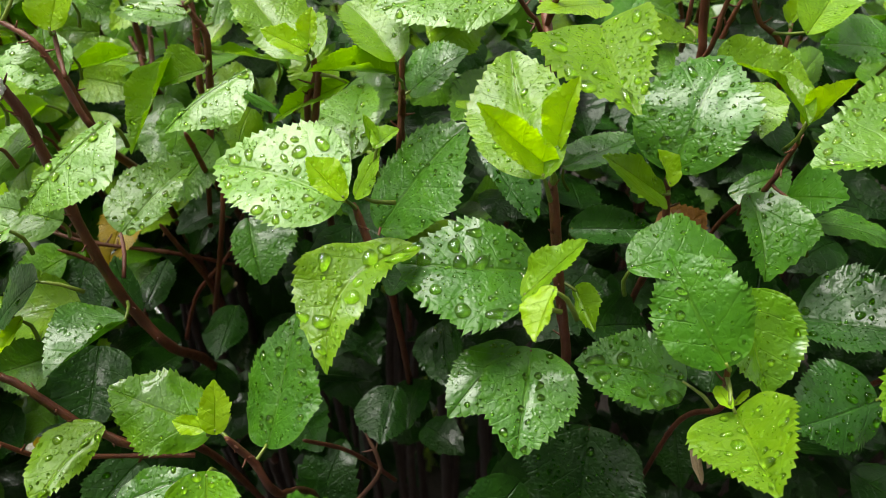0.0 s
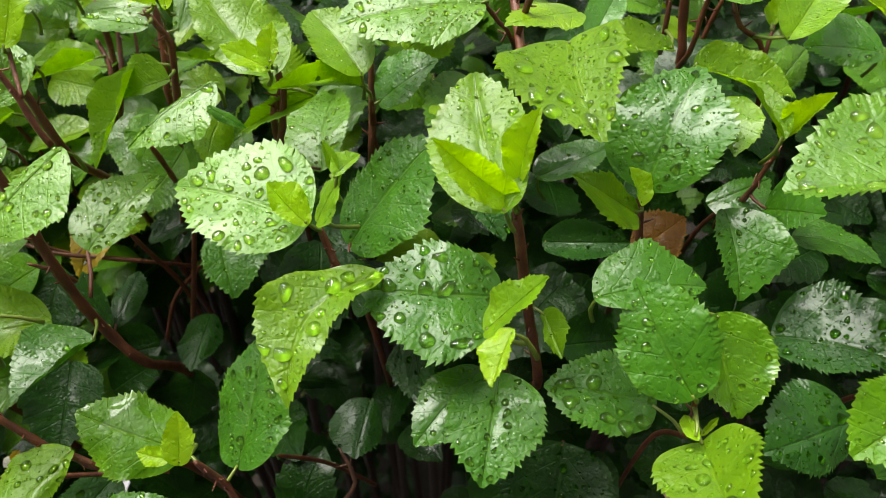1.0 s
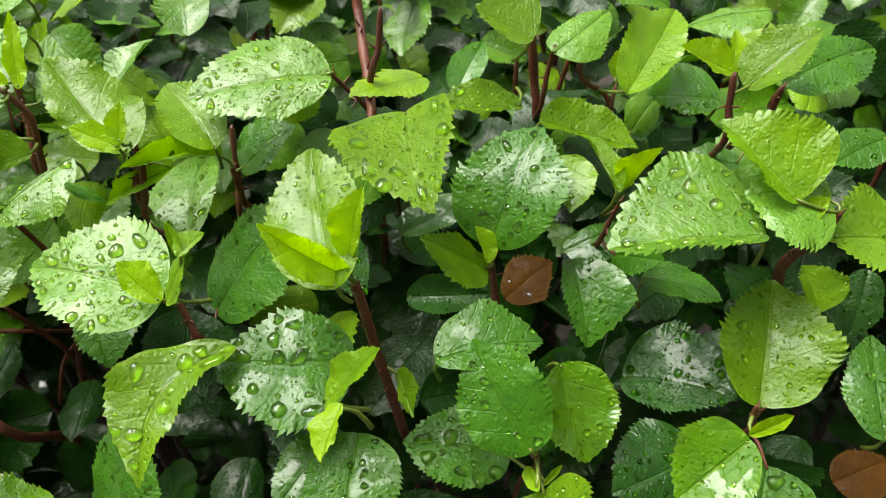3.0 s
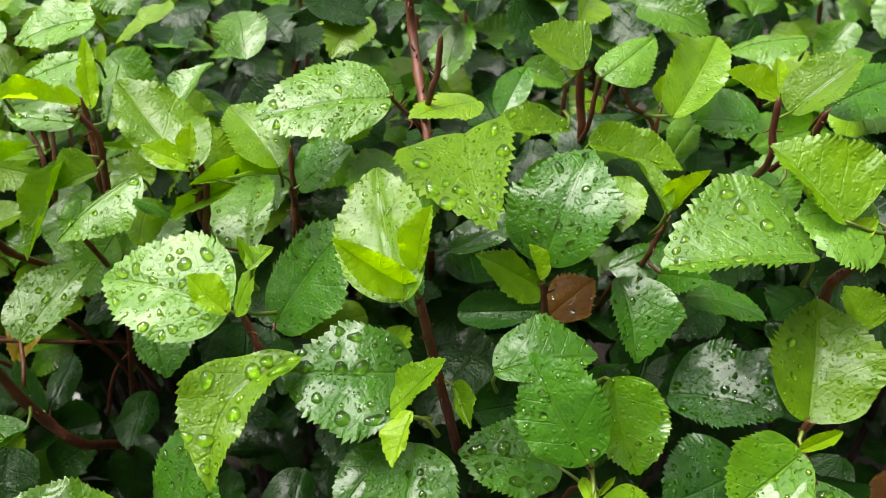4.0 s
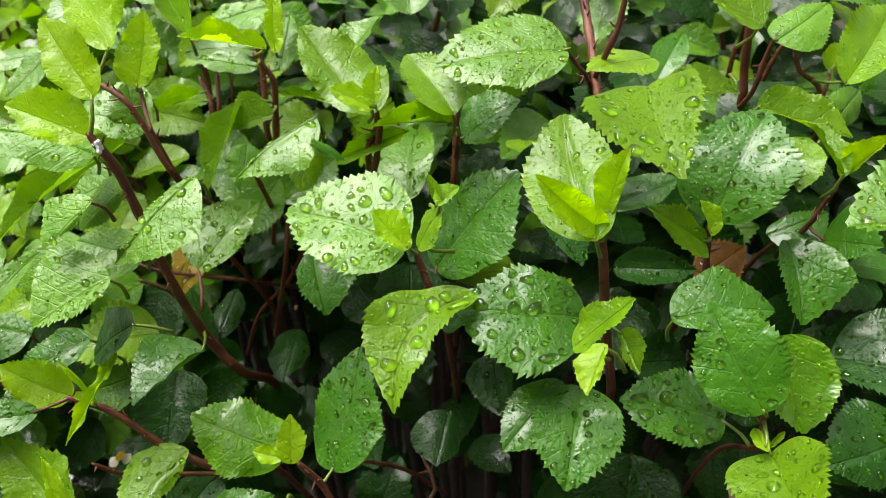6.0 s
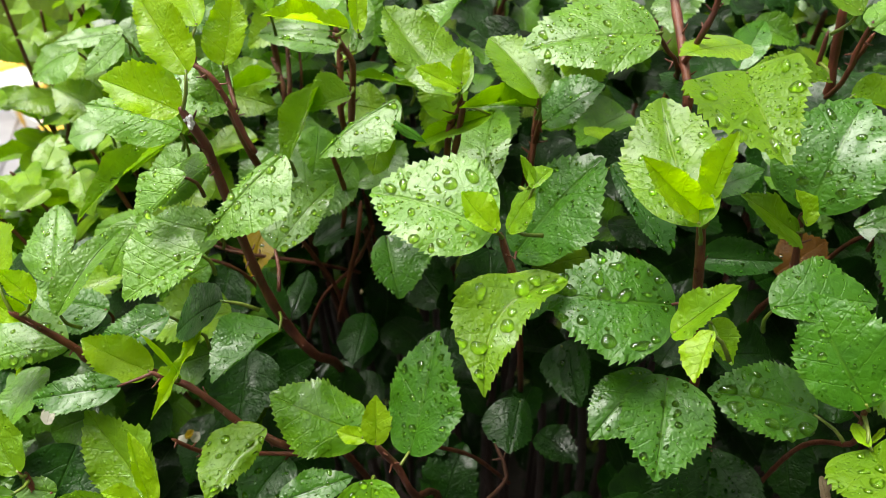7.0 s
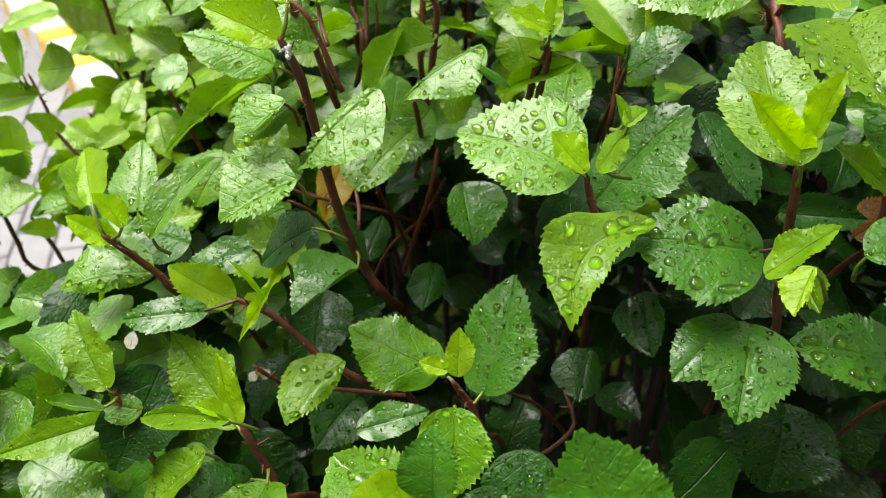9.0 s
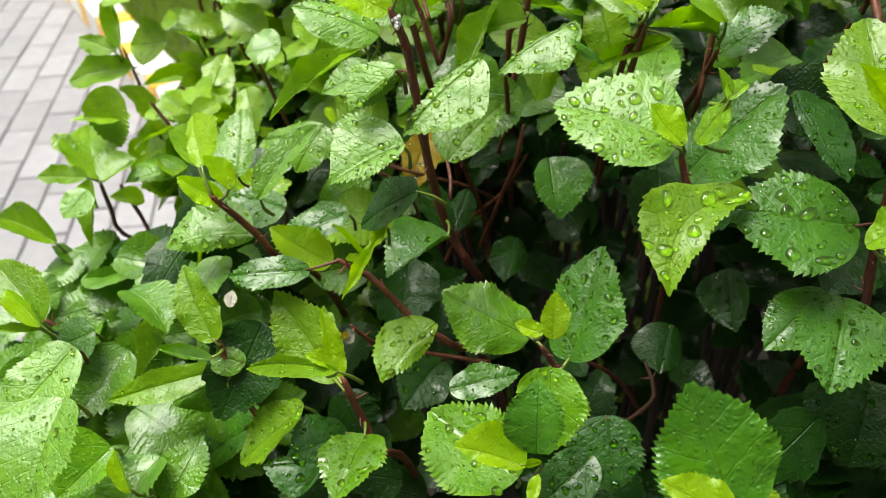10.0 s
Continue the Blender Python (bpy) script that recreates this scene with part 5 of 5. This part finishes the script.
leaf("p", 0, (-0.1618, 0.5001, 1.0394), (-0.2122, 0.4976, 1.0383), (-0.000, -0.410, 0.912), 0.0168, 0.0125, 0.50, 0.0000)
leaf("b", 0, (-0.1794, 0.4280, 1.0776), (-0.2045, 0.4641, 1.0938), (0.000, -0.410, 0.912), 0.0104, 0.0090, 0.47, 0.0000)
leaf("y", 0, (-0.2009, 0.3718, 1.0905), (-0.2325, 0.4162, 1.1105), (0.000, -0.410, 0.912), 0.0145, 0.0099, 0.54, 0.0000)
leaf("p", 1, (-0.1307, 0.4642, 1.1040), (-0.1778, 0.4574, 1.0938), (-0.130, -0.433, 0.892), 0.0168, 0.0186, 0.45, 0.0)
leaf("p", 1, (-0.1484, 0.4913, 1.0727), (-0.1965, 0.4818, 1.0586), (-0.167, -0.450, 0.877), 0.0254, 0.0101, 0.45, 0.0)
leaf("p", 0, (-0.2035, 0.4452, 1.1110), (-0.2244, 0.4386, 1.1015), (-0.228, -0.495, 0.839), 0.0161, 0.0177, 0.45, 0.0)
leaf("p", 0, (-0.2066, 0.4365, 1.0636), (-0.2405, 0.4411, 1.0699), (0.110, -0.427, 0.897), 0.0050, 0.0153, 0.45, 0.0)
leaf("p", 0, (-0.1348, 0.4481, 1.0458), (-0.1328, 0.4886, 1.0690), (0.005, -0.497, 0.868), 0.0067, 0.0080, 0.45, 0.0)
leaf("b", 0, (-0.1333, 0.4145, 1.0326), (-0.1603, 0.4093, 1.0248), (-0.111, -0.599, 0.793), 0.0057, 0.0171, 0.45, 0.0)
leaf("w", 0, (0.1103, 0.2321, 0.9311), (0.1149, 0.2219, 0.9168), (0.042, -0.808, 0.587), 0.0025, 0.0020, 0.5, 0.0)
# another fallen flower, two white petals and a yellow one, also from leaf()
leaf("x", 0, (-0.2361, 0.3048, 0.8484), (-0.2408, 0.3012, 0.8441), (-0.108, -0.691, 0.715), 0.0036, 0.0028, 0.55, 0.0)
leaf("x", 0, (-0.2324, 0.3030, 0.8455), (-0.2276, 0.3069, 0.8500), (-0.109, -0.698, 0.708), 0.0029, 0.0034, 0.55, 0.0)
leaf("g", 0, (-0.2359, 0.3026, 0.8488), (-0.2305, 0.3061, 0.8527), (-0.101, -0.671, 0.735), 0.0023, 0.0024, 0.55, 0.0)
leaf("p", 1, (-0.1938, 0.3785, 1.0422), (-0.2270, 0.3836, 1.0493), (0.125, -0.432, 0.893), 0.0119, 0.0145, 0.45, 0.0)
leaf("p", 1, (-0.3011, 0.3266, 0.9538), (-0.3111, 0.3694, 0.9790), (-0.106, -0.523, 0.846), 0.0188, 0.0109, 0.45, 0.0)
leaf("p", 0, (-0.2895, 0.4632, 1.0516), (-0.3337, 0.4551, 1.0469), (-0.021, -0.414, 0.910), 0.0087, 0.0100, 0.45, 0.0)
leaf("p", 0, (-0.2845, 0.4520, 1.0528), (-0.3083, 0.4358, 1.0342), (-0.218, -0.579, 0.786), 0.0125, 0.0114, 0.45, 0.0)
leaf("p", 0, (-0.3512, 0.5088, 1.0206), (-0.3835, 0.4936, 1.0046), (-0.180, -0.504, 0.845), 0.0233, 0.0178, 0.45, 0.0)
leaf("p", 0, (-0.3083, 0.4422, 0.9925), (-0.3336, 0.4362, 0.9879), (-0.061, -0.425, 0.903), 0.0151, 0.0179, 0.45, 0.0)
leaf("p", 0, (-0.2469, 0.3584, 0.9723), (-0.2740, 0.3451, 0.9581), (-0.186, -0.512, 0.839), 0.0122, 0.0144, 0.45, 0.0)
leaf("m", 1, (-0.2677, 0.3192, 0.9392), (-0.3039, 0.3201, 0.9454), (0.144, -0.418, 0.897), 0.0198, 0.0097, 0.45, 0.0)
leaf("m", 1, (-0.2201, 0.2990, 0.9560), (-0.2606, 0.2839, 0.9413), (-0.142, -0.468, 0.872), 0.0109, 0.0125, 0.45, 0.0)
leaf("p", 2, (-0.2913, 0.2360, 0.8645), (-0.2789, 0.2512, 0.8832), (-0.178, -0.703, 0.689), 0.0265, 0.0097, 0.5, 0.0)
leaf("d", 2, (-0.0631, 0.2358, 0.8845), (-0.0566, 0.2050, 0.8598), (-0.026, -0.629, 0.777), 0.0172, 0.0224, 0.5, 0.0)
leaf("d", 2, (-0.0704, 0.2019, 0.8921), (-0.0955, 0.1776, 0.8752), (-0.151, -0.454, 0.878), 0.0156, 0.0131, 0.5, 0.0)
leaf("m", 1, (-0.1474, 0.2217, 0.9035), (-0.1117, 0.2339, 0.9103), (-0.033, -0.417, 0.909), 0.0097, 0.0092, 0.45, 0.0)
leaf("d", 1, (-0.3772, 0.3358, 0.7919), (-0.3459, 0.3546, 0.8128), (-0.209, -0.551, 0.808), 0.0147, 0.0126, 0.5, 0.0)
leaf("p", 1, (-0.2052, 0.3531, 0.9707), (-0.2467, 0.3587, 0.9786), (0.099, -0.490, 0.866), 0.0197, 0.0133, 0.45, 0.0)
leaf("m", 1, (-0.2525, 0.3621, 0.8100), (-0.2801, 0.3486, 0.7956), (-0.186, -0.512, 0.839), 0.0121, 0.0150, 0.5, 0.0)
leaf("p", 1, (-0.2268, 0.3987, 1.0010), (-0.2620, 0.3883, 0.9859), (-0.218, -0.487, 0.846), 0.0146, 0.0137, 0.45, 0.0)
leaf("p", 1, (-0.2004, 0.4024, 1.0414), (-0.2426, 0.4007, 1.0388), (-0.037, -0.454, 0.890), 0.0179, 0.0194, 0.45, 0.0)
leaf("y", 0, (-0.2284, 0.4347, 1.0783), (-0.2342, 0.4534, 1.1052), (0.080, -0.809, 0.582), 0.0097, 0.0136, 0.5, 0.0)
leaf("p", 0, (-0.2049, 0.5106, 1.0825), (-0.2415, 0.5048, 1.0740), (-0.139, -0.436, 0.889), 0.0149, 0.0170, 0.45, 0.0)
leaf("b", 0, (0.2909, 0.3245, 0.9581), (0.2837, 0.3408, 0.9792), (0.101, -0.770, 0.630), 0.0092, 0.0180, 0.5, 0.0)
leaf("d", 1, (0.3256, 0.3439, 0.9702), (0.3112, 0.3218, 0.9395), (-0.188, -0.752, 0.632), 0.0131, 0.0115, 0.5, 0.0)

# a white cottony tuft that clings to a stem
bm = bmesh.new()
tuft_rng = np.random.default_rng(31)
for k in range(14):
    at = Matrix.Translation(tuple(tuft_rng.normal(0, 1, 3) * np.array([0.0011, 0.0011, 0.0016])))
    bmesh.ops.create_icosphere(bm, subdivisions=1, radius=float(tuft_rng.uniform(0.0007, 0.0014)), matrix=at @ Matrix.Diagonal((1.0, 1.0, 1.4, 1.0)))
tuft_data = bpy.data.meshes.new("cotton_tuft")
bm.to_mesh(tuft_data)
bm.free()
tuft_data.materials.append(WHITE_FLUFF)
tuft = tagged(new("cotton_tuft", tuft_data), "tiny white cottony tuft stuck to a stem", "litter")
tuft.location = (-0.1901, 0.3130, 1.0655)


# ---------------------------------------------------------------- inner foliage, behind the leaves that can be told apart
VIEW = np.array([0.0, 0.8192, -0.5736])
RISE = np.array([0.0, 0.5736, 0.8192])
H = np.array(HEROES)
H_P, H_Q, H_D = H[:, 0], H @ RISE, H @ VIEW


def skin(p, q):
    """How far along the view the outer leaves stand near a place of the hedge's face."""
    far = np.hypot(H_P - p, H_Q - q)
    close = far < 0.045
    if close.any():
        return float(H_D[close].max())
    near = np.argsort(far)[:3]
    return float(H_D[near].max())


def hedge_edge(y):
    """The hedge's ragged side towards the pavement."""
    return -0.40 - 0.16 * (y - 0.3) - 0.27 * max(0.0, y - 0.9)


def scatter(name, places, mat, size, flat, label, rng, teeth=7, half=2):
    """Many small leaves in one mesh for each shrub."""
    packs = {id(s): ([], [], [], s) for s in SHRUBS}
    for p in places:
        home = shrub_at(p[0])
        vs, fs, us, _ = packs[id(home)]
        length = rng.uniform(*size)
        width = length * rng.uniform(0.32, 0.42)
        values = (rng.uniform(-0.02, 0.08), rng.uniform(0, 0.08), rng.uniform(0, 6), rng.uniform(0.01, 0.03), 0.0, rng.uniform(-0.03, 0.03))
        verts, faces, uvs = blade_mesh(length, width, width, rng.uniform(0.38, 0.48), rng.uniform(-0.1, 0.1) * length, 0.15, values, teeth, half)
        az = np.array([rng.normal(0, flat), -0.35 + rng.normal(0, flat), 1.0 + rng.normal(0, flat * 0.5)])
        az /= np.linalg.norm(az)
        ay = rng.normal(0, 1, 3) + np.array([0, -0.5, -0.3])
        ay -= az * (ay @ az)
        ay /= np.linalg.norm(ay)
        ax = np.cross(ay, az)
        world_verts = verts @ np.stack([ax, ay, az]) + p - ay * length * 0.5 - np.array(home.location)
        faces = faces + sum(len(x) for x in vs)
        vs.append(world_verts), fs.append(faces), us.append(uvs)
    for vs, fs, us, home in packs.values():
        if vs:
            tagged(mesh_object(name, np.concatenate(vs), np.concatenate(fs), mat, home, np.concatenate(us)), label, kind="stuff")


rng = np.random.default_rng(7)
places, young, fresh = [], [], []
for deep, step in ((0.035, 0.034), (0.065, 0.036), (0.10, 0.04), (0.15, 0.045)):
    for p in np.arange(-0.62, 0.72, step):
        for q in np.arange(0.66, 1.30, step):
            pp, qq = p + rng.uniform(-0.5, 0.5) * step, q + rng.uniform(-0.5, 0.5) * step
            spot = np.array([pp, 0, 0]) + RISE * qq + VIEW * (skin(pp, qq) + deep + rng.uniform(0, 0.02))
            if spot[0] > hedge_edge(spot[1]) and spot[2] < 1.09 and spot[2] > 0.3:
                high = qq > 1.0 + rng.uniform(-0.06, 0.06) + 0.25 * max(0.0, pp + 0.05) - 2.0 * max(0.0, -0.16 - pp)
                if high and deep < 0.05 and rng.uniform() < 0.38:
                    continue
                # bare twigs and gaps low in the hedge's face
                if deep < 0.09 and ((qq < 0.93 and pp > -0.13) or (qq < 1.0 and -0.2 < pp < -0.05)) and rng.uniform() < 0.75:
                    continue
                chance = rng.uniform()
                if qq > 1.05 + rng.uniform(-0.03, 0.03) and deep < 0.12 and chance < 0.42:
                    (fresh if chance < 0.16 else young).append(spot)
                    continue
                # upper and pavement-side spots get lighter greens, the rest the shade-toned leaf
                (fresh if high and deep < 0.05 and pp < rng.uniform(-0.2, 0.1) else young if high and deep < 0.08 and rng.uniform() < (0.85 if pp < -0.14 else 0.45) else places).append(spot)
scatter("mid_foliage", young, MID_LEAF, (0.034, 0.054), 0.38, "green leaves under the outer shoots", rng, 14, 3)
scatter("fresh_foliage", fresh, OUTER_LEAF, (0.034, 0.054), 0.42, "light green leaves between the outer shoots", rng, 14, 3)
scatter("inner_foliage", places, SHADE_TONED_LEAF, (0.036, 0.056), 0.38, "inner leaves with the hedge's shade put into their dark green", rng)

# shoots further back on the hedge's top
rng = np.random.default_rng(11)
tops, lows = [], []
# fill on the pavement side, below the shoots
side_rng = np.random.default_rng(21)
flank = []
for k in range(190):
    y = side_rng.uniform(0.08, 0.36)
    flank.append(np.array([hedge_edge(y) + side_rng.uniform(-0.06, 0.10), y, side_rng.uniform(0.74, 0.87)]))
for k in range(330):
    x, y = rng.uniform(-1.0, 1.2), rng.uniform(0.50, 2.5)
    if x < hedge_edge(y) or (y < 0.62 and -0.3 < x < 0.34):
        continue
    z = 1.03 + rng.normal(0, 0.03) - 0.10 * max(0.0, (hedge_edge(y) + 0.2 - x) / 0.2)
    foot = np.array([x + rng.normal(0, 0.02), y + rng.normal(0, 0.02), z - 0.16])
    STEM_PTS = ((x, y, z), tuple(foot * 0.5 + np.array([x, y, z]) * 0.5 + rng.normal(0, 0.006, 3)), tuple(foot))
    stem(0.0016, 0.0024, *STEM_PTS)
    for j in range(9):
        p = np.array([x, y, z]) + np.array([rng.normal(0, 0.024), rng.normal(0, 0.024), -0.012 * j + rng.normal(0, 0.008)])
        (tops if j < 5 else lows).append(p)
for k in range(46):
    y = rng.uniform(0.45, 1.15)
    x = hedge_edge(y) + rng.uniform(-0.03, 0.16)
    z = 0.93 + rng.uniform(-0.12, 0.07)
    foot = np.array([x + 0.05, y + rng.normal(0, 0.02), z - 0.15])
    stem(0.0012, 0.002, (x, y, z), tuple(foot * 0.5 + np.array([x, y, z]) * 0.5), tuple(foot))
    for j in range(9):
        p = np.array([x, y, z]) + np.array([rng.normal(0, 0.024), rng.normal(0, 0.024), -0.013 * j + rng.normal(0, 0.008)])
        tops.append(p)
for k in range(44):
    y = rng.uniform(0.55, 1.15)
    x, z = hedge_edge(y) + rng.uniform(0.0, 0.26), 1.0 + rng.uniform(0.0, 0.09)
    foot = np.array([x + rng.normal(0, 0.02), y + rng.normal(0, 0.02), z - 0.15])
    stem(0.0012, 0.002, (x, y, z), tuple(foot * 0.5 + np.array([x, y, z]) * 0.5), tuple(foot))
    for j in range(7):
        tops.append(np.array([x, y, z]) + np.array([rng.normal(0, 0.02), rng.normal(0, 0.02), 0.006 - 0.013 * j + rng.normal(0, 0.006)]))
for k in range(20):
    y = rng.uniform(0.42, 0.95)
    x, z = hedge_edge(y) + rng.uniform(0.0, 0.07), 0.83 + 0.12 * rng.uniform(0, 1) + 0.06 * (y - 0.4)
    foot = np.array([x + 0.06, y + rng.normal(0, 0.02), z - 0.13])
    stem(0.0011, 0.0019, (x, y, z), tuple(foot * 0.5 + np.array([x, y, z]) * 0.5 + np.array([0, 0, 0.01])), tuple(foot))
    for j in range(8):
        tops.append(np.array([x, y, z]) + np.array([rng.normal(0, 0.022), rng.normal(0, 0.022), 0.004 - 0.011 * j + rng.normal(0, 0.006)]))
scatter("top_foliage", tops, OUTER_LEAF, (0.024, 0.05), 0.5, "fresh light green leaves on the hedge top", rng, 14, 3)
crown = []
for k in range(4600):
    x, y = rng.uniform(-1.05, 1.3), rng.uniform(0.52, 2.55)
    if x > hedge_edge(y):
        z = rng.uniform(0.80, 0.985)
        (crown if z > 0.89 and y < 1.4 and rng.uniform() < 0.6 else lows).append(np.array([x, y, z]))
for k in range(1900):
    y, z = rng.uniform(0.2, 2.5), rng.uniform(0.25, 0.92)
    (flank if z > 0.72 and rng.uniform() < 0.4 else lows).append(np.array([hedge_edge(y) + 0.04 + abs(rng.normal(0, 0.06)) + (0.92 - z) * 0.12, y, z]))
# an added curtain of shade-toned leaves that hides the ground behind
for k in range(2200):
    x, y, z = rng.uniform(-0.5, 1.4), rng.uniform(0.72, 1.15), rng.uniform(0.02, 0.82)
    if x > hedge_edge(y) + 0.05:
        lows.append(np.array([x, y, z]))
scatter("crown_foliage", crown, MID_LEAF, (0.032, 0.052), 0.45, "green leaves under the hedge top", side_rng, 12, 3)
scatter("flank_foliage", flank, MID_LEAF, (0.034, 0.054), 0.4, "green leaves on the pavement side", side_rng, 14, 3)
scatter("back_foliage", lows, SHADE_TONED_LEAF, (0.04, 0.06), 0.4, "deeper leaves, their green darkened to carry the hedge's shade", rng)
# inner branches, in the bark colour toned dark for shade
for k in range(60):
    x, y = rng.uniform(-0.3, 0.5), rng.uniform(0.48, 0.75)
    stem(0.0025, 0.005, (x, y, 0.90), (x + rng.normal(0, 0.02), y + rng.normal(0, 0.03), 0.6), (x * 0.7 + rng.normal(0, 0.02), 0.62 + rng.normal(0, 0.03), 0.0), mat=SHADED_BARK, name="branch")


# ---------------------------------------------------------------- kerb and pavement
def block(name, size, mat, parent, place, turn, bevel):
    bm = bmesh.new()
    bmesh.ops.create_cube(bm, size=1.0)
    bmesh.ops.scale(bm, vec=size, verts=bm.verts)
    bmesh.ops.bevel(bm, geom=bm.edges[:], offset=bevel, segments=1, affect="EDGES")
    data = bpy.data.meshes.new(name)
    bm.to_mesh(data)
    bm.free()
    data.materials.append(mat)
    ob = new(name, data)
    ob.parent = parent
    ob.matrix_local = Matrix.Translation(place) @ Matrix.Rotation(turn, 4, "Z")
    return ob


kerb = tagged(new("kerb"), "low kerb of white and yellow painted stones beside the bed", "kerb", kind="structure")
rng = np.random.default_rng(3)
kerb_meshes = {}
for a, b in ((KERB_A, KERB_B), (KERB_B, KERB_C)):
    d = b - a
    total = float(np.linalg.norm(d))
    d = d / total
    inward = np.array([-d[1], d[0]])
    at, i = 0.0, 0
    while at < total - 0.05:
        long_ = 0.20 if i % 2 == 0 else 0.11
        middle = a + d * (at + long_ / 2) + inward * 0.06
        if i % 2 in kerb_meshes:
            ob = new("kerb_stone", kerb_meshes[i % 2])
            ob.parent = kerb
            ob.matrix_local = Matrix.Translation((*middle, 0.05 + rng.uniform(-0.004, 0.004))) @ Matrix.Rotation(math.atan2(d[1], d[0]) + rng.uniform(-0.02, 0.02), 4, "Z")
        else:
            ob = block("kerb_stone", (long_ - 0.006, 0.12, 0.15), (WHITE_PAINT, YELLOW_PAINT)[i % 2], kerb, (*middle, 0.05), math.atan2(d[1], d[0]), 0.012)
            kerb_meshes[i % 2] = ob.data
        at += long_
        i += 1

rng = np.random.default_rng(5)
gverts, gfaces, guv = [], [], []
while len(gfaces) < 30000:
    p = np.array([rng.uniform(-3.4, 0.2), rng.uniform(1.0, 5.0)])
    if kerb_side(p) > -0.14:
        continue
    h, lean, th = rng.uniform(0.03, 0.09), rng.uniform(-0.03, 0.03, 2), rng.uniform(0, 6.28)
    w = np.array([math.cos(th), math.sin(th)]) * 0.005
    i = len(gverts)
    gverts += [(*(p - w), -0.03), (*(p + w), -0.03), (*(p + lean), h)]
    guv += [(0, 0), (0, 1), (1, 0.5)]
    gfaces.append((i, i + 1, i + 2))
tagged(mesh_object("grass", gverts, gfaces, GRASS, None, guv), "short green grass behind the kerb", "grass", kind="stuff")

pverts, pfaces = [], []
corners = [(-9.0, -6.0), (-0.5, -6.0), (-0.5, 1.08), tuple(KERB_C), tuple(KERB_B), tuple(KERB_A), (-9.0, 9.8)]
for z in (-0.045, 0.014):
    pverts += [(x, y, z) for x, y in corners]
n = len(corners)
pfaces = [tuple(range(n, 2 * n))] + [(i, (i + 1) % n, (i + 1) % n + n, i + n) for i in range(n)]
pavement = tagged(mesh_object("pavement", pverts, pfaces, MORTAR, None, None, False), "pavement of wet light grey rectangular pavers", "pavement", kind="structure")
rng = np.random.default_rng(9)
paver_meshes = []
far_v, far_f = [], []
PICK = np.array([-1.65, 1.7])
spots = []
for i in range(-40, 40):
    for j in range(-60, 60):
        c = PICK + PAVE_U * (i * 0.203 + (0.1015 if j % 2 else 0.0)) + PAVE_V * (j * 0.103)
        if kerb_side(c) > 0.06 and c[0] < -0.52:
            spots.append((float(np.linalg.norm(c - PICK)), c))
spots.sort(key=lambda s: s[0])
for k, (far, c) in enumerate(spots[:300]):
    place = (float(c[0]), float(c[1]), 0.006 + rng.uniform(-0.0015, 0.0015))
    turn = PAVE_TURN + rng.uniform(-0.008, 0.008)
    if len(paver_meshes) < 3:
        ob = block("paver", (0.199 - 0.001 * len(paver_meshes), 0.098, 0.03), PAVER, pavement, place, turn, 0.004)
        paver_meshes.append(ob.data)
    else:
        ob = new("paver", paver_meshes[k % 3])
        ob.parent = pavement
        ob.matrix_local = Matrix.Translation(place) @ Matrix.Rotation(turn, 4, "Z")
for far, c in spots[300:3300]:
    u, v = PAVE_U * 0.0985, PAVE_V * 0.049
    i = len(far_v)
    z = 0.020 + rng.uniform(-0.002, 0.002)
    for lift, f in ((-0.03, 1.0), (z, 0.97)):
        far_v += [(*(c - u * f - v * f), lift), (*(c + u * f - v * f), lift), (*(c + u * f + v * f), lift), (*(c - u * f + v * f), lift)]
    far_f += [(i + 4, i + 5, i + 6, i + 7)] + [(i + a, i + (a + 1) % 4, i + (a + 1) % 4 + 4, i + a + 4) for a in range(4)]
tagged(mesh_object("far_pavers", far_v, far_f, FAR_PAVER, pavement, None, False), "grey pavers further off", kind="stuff")
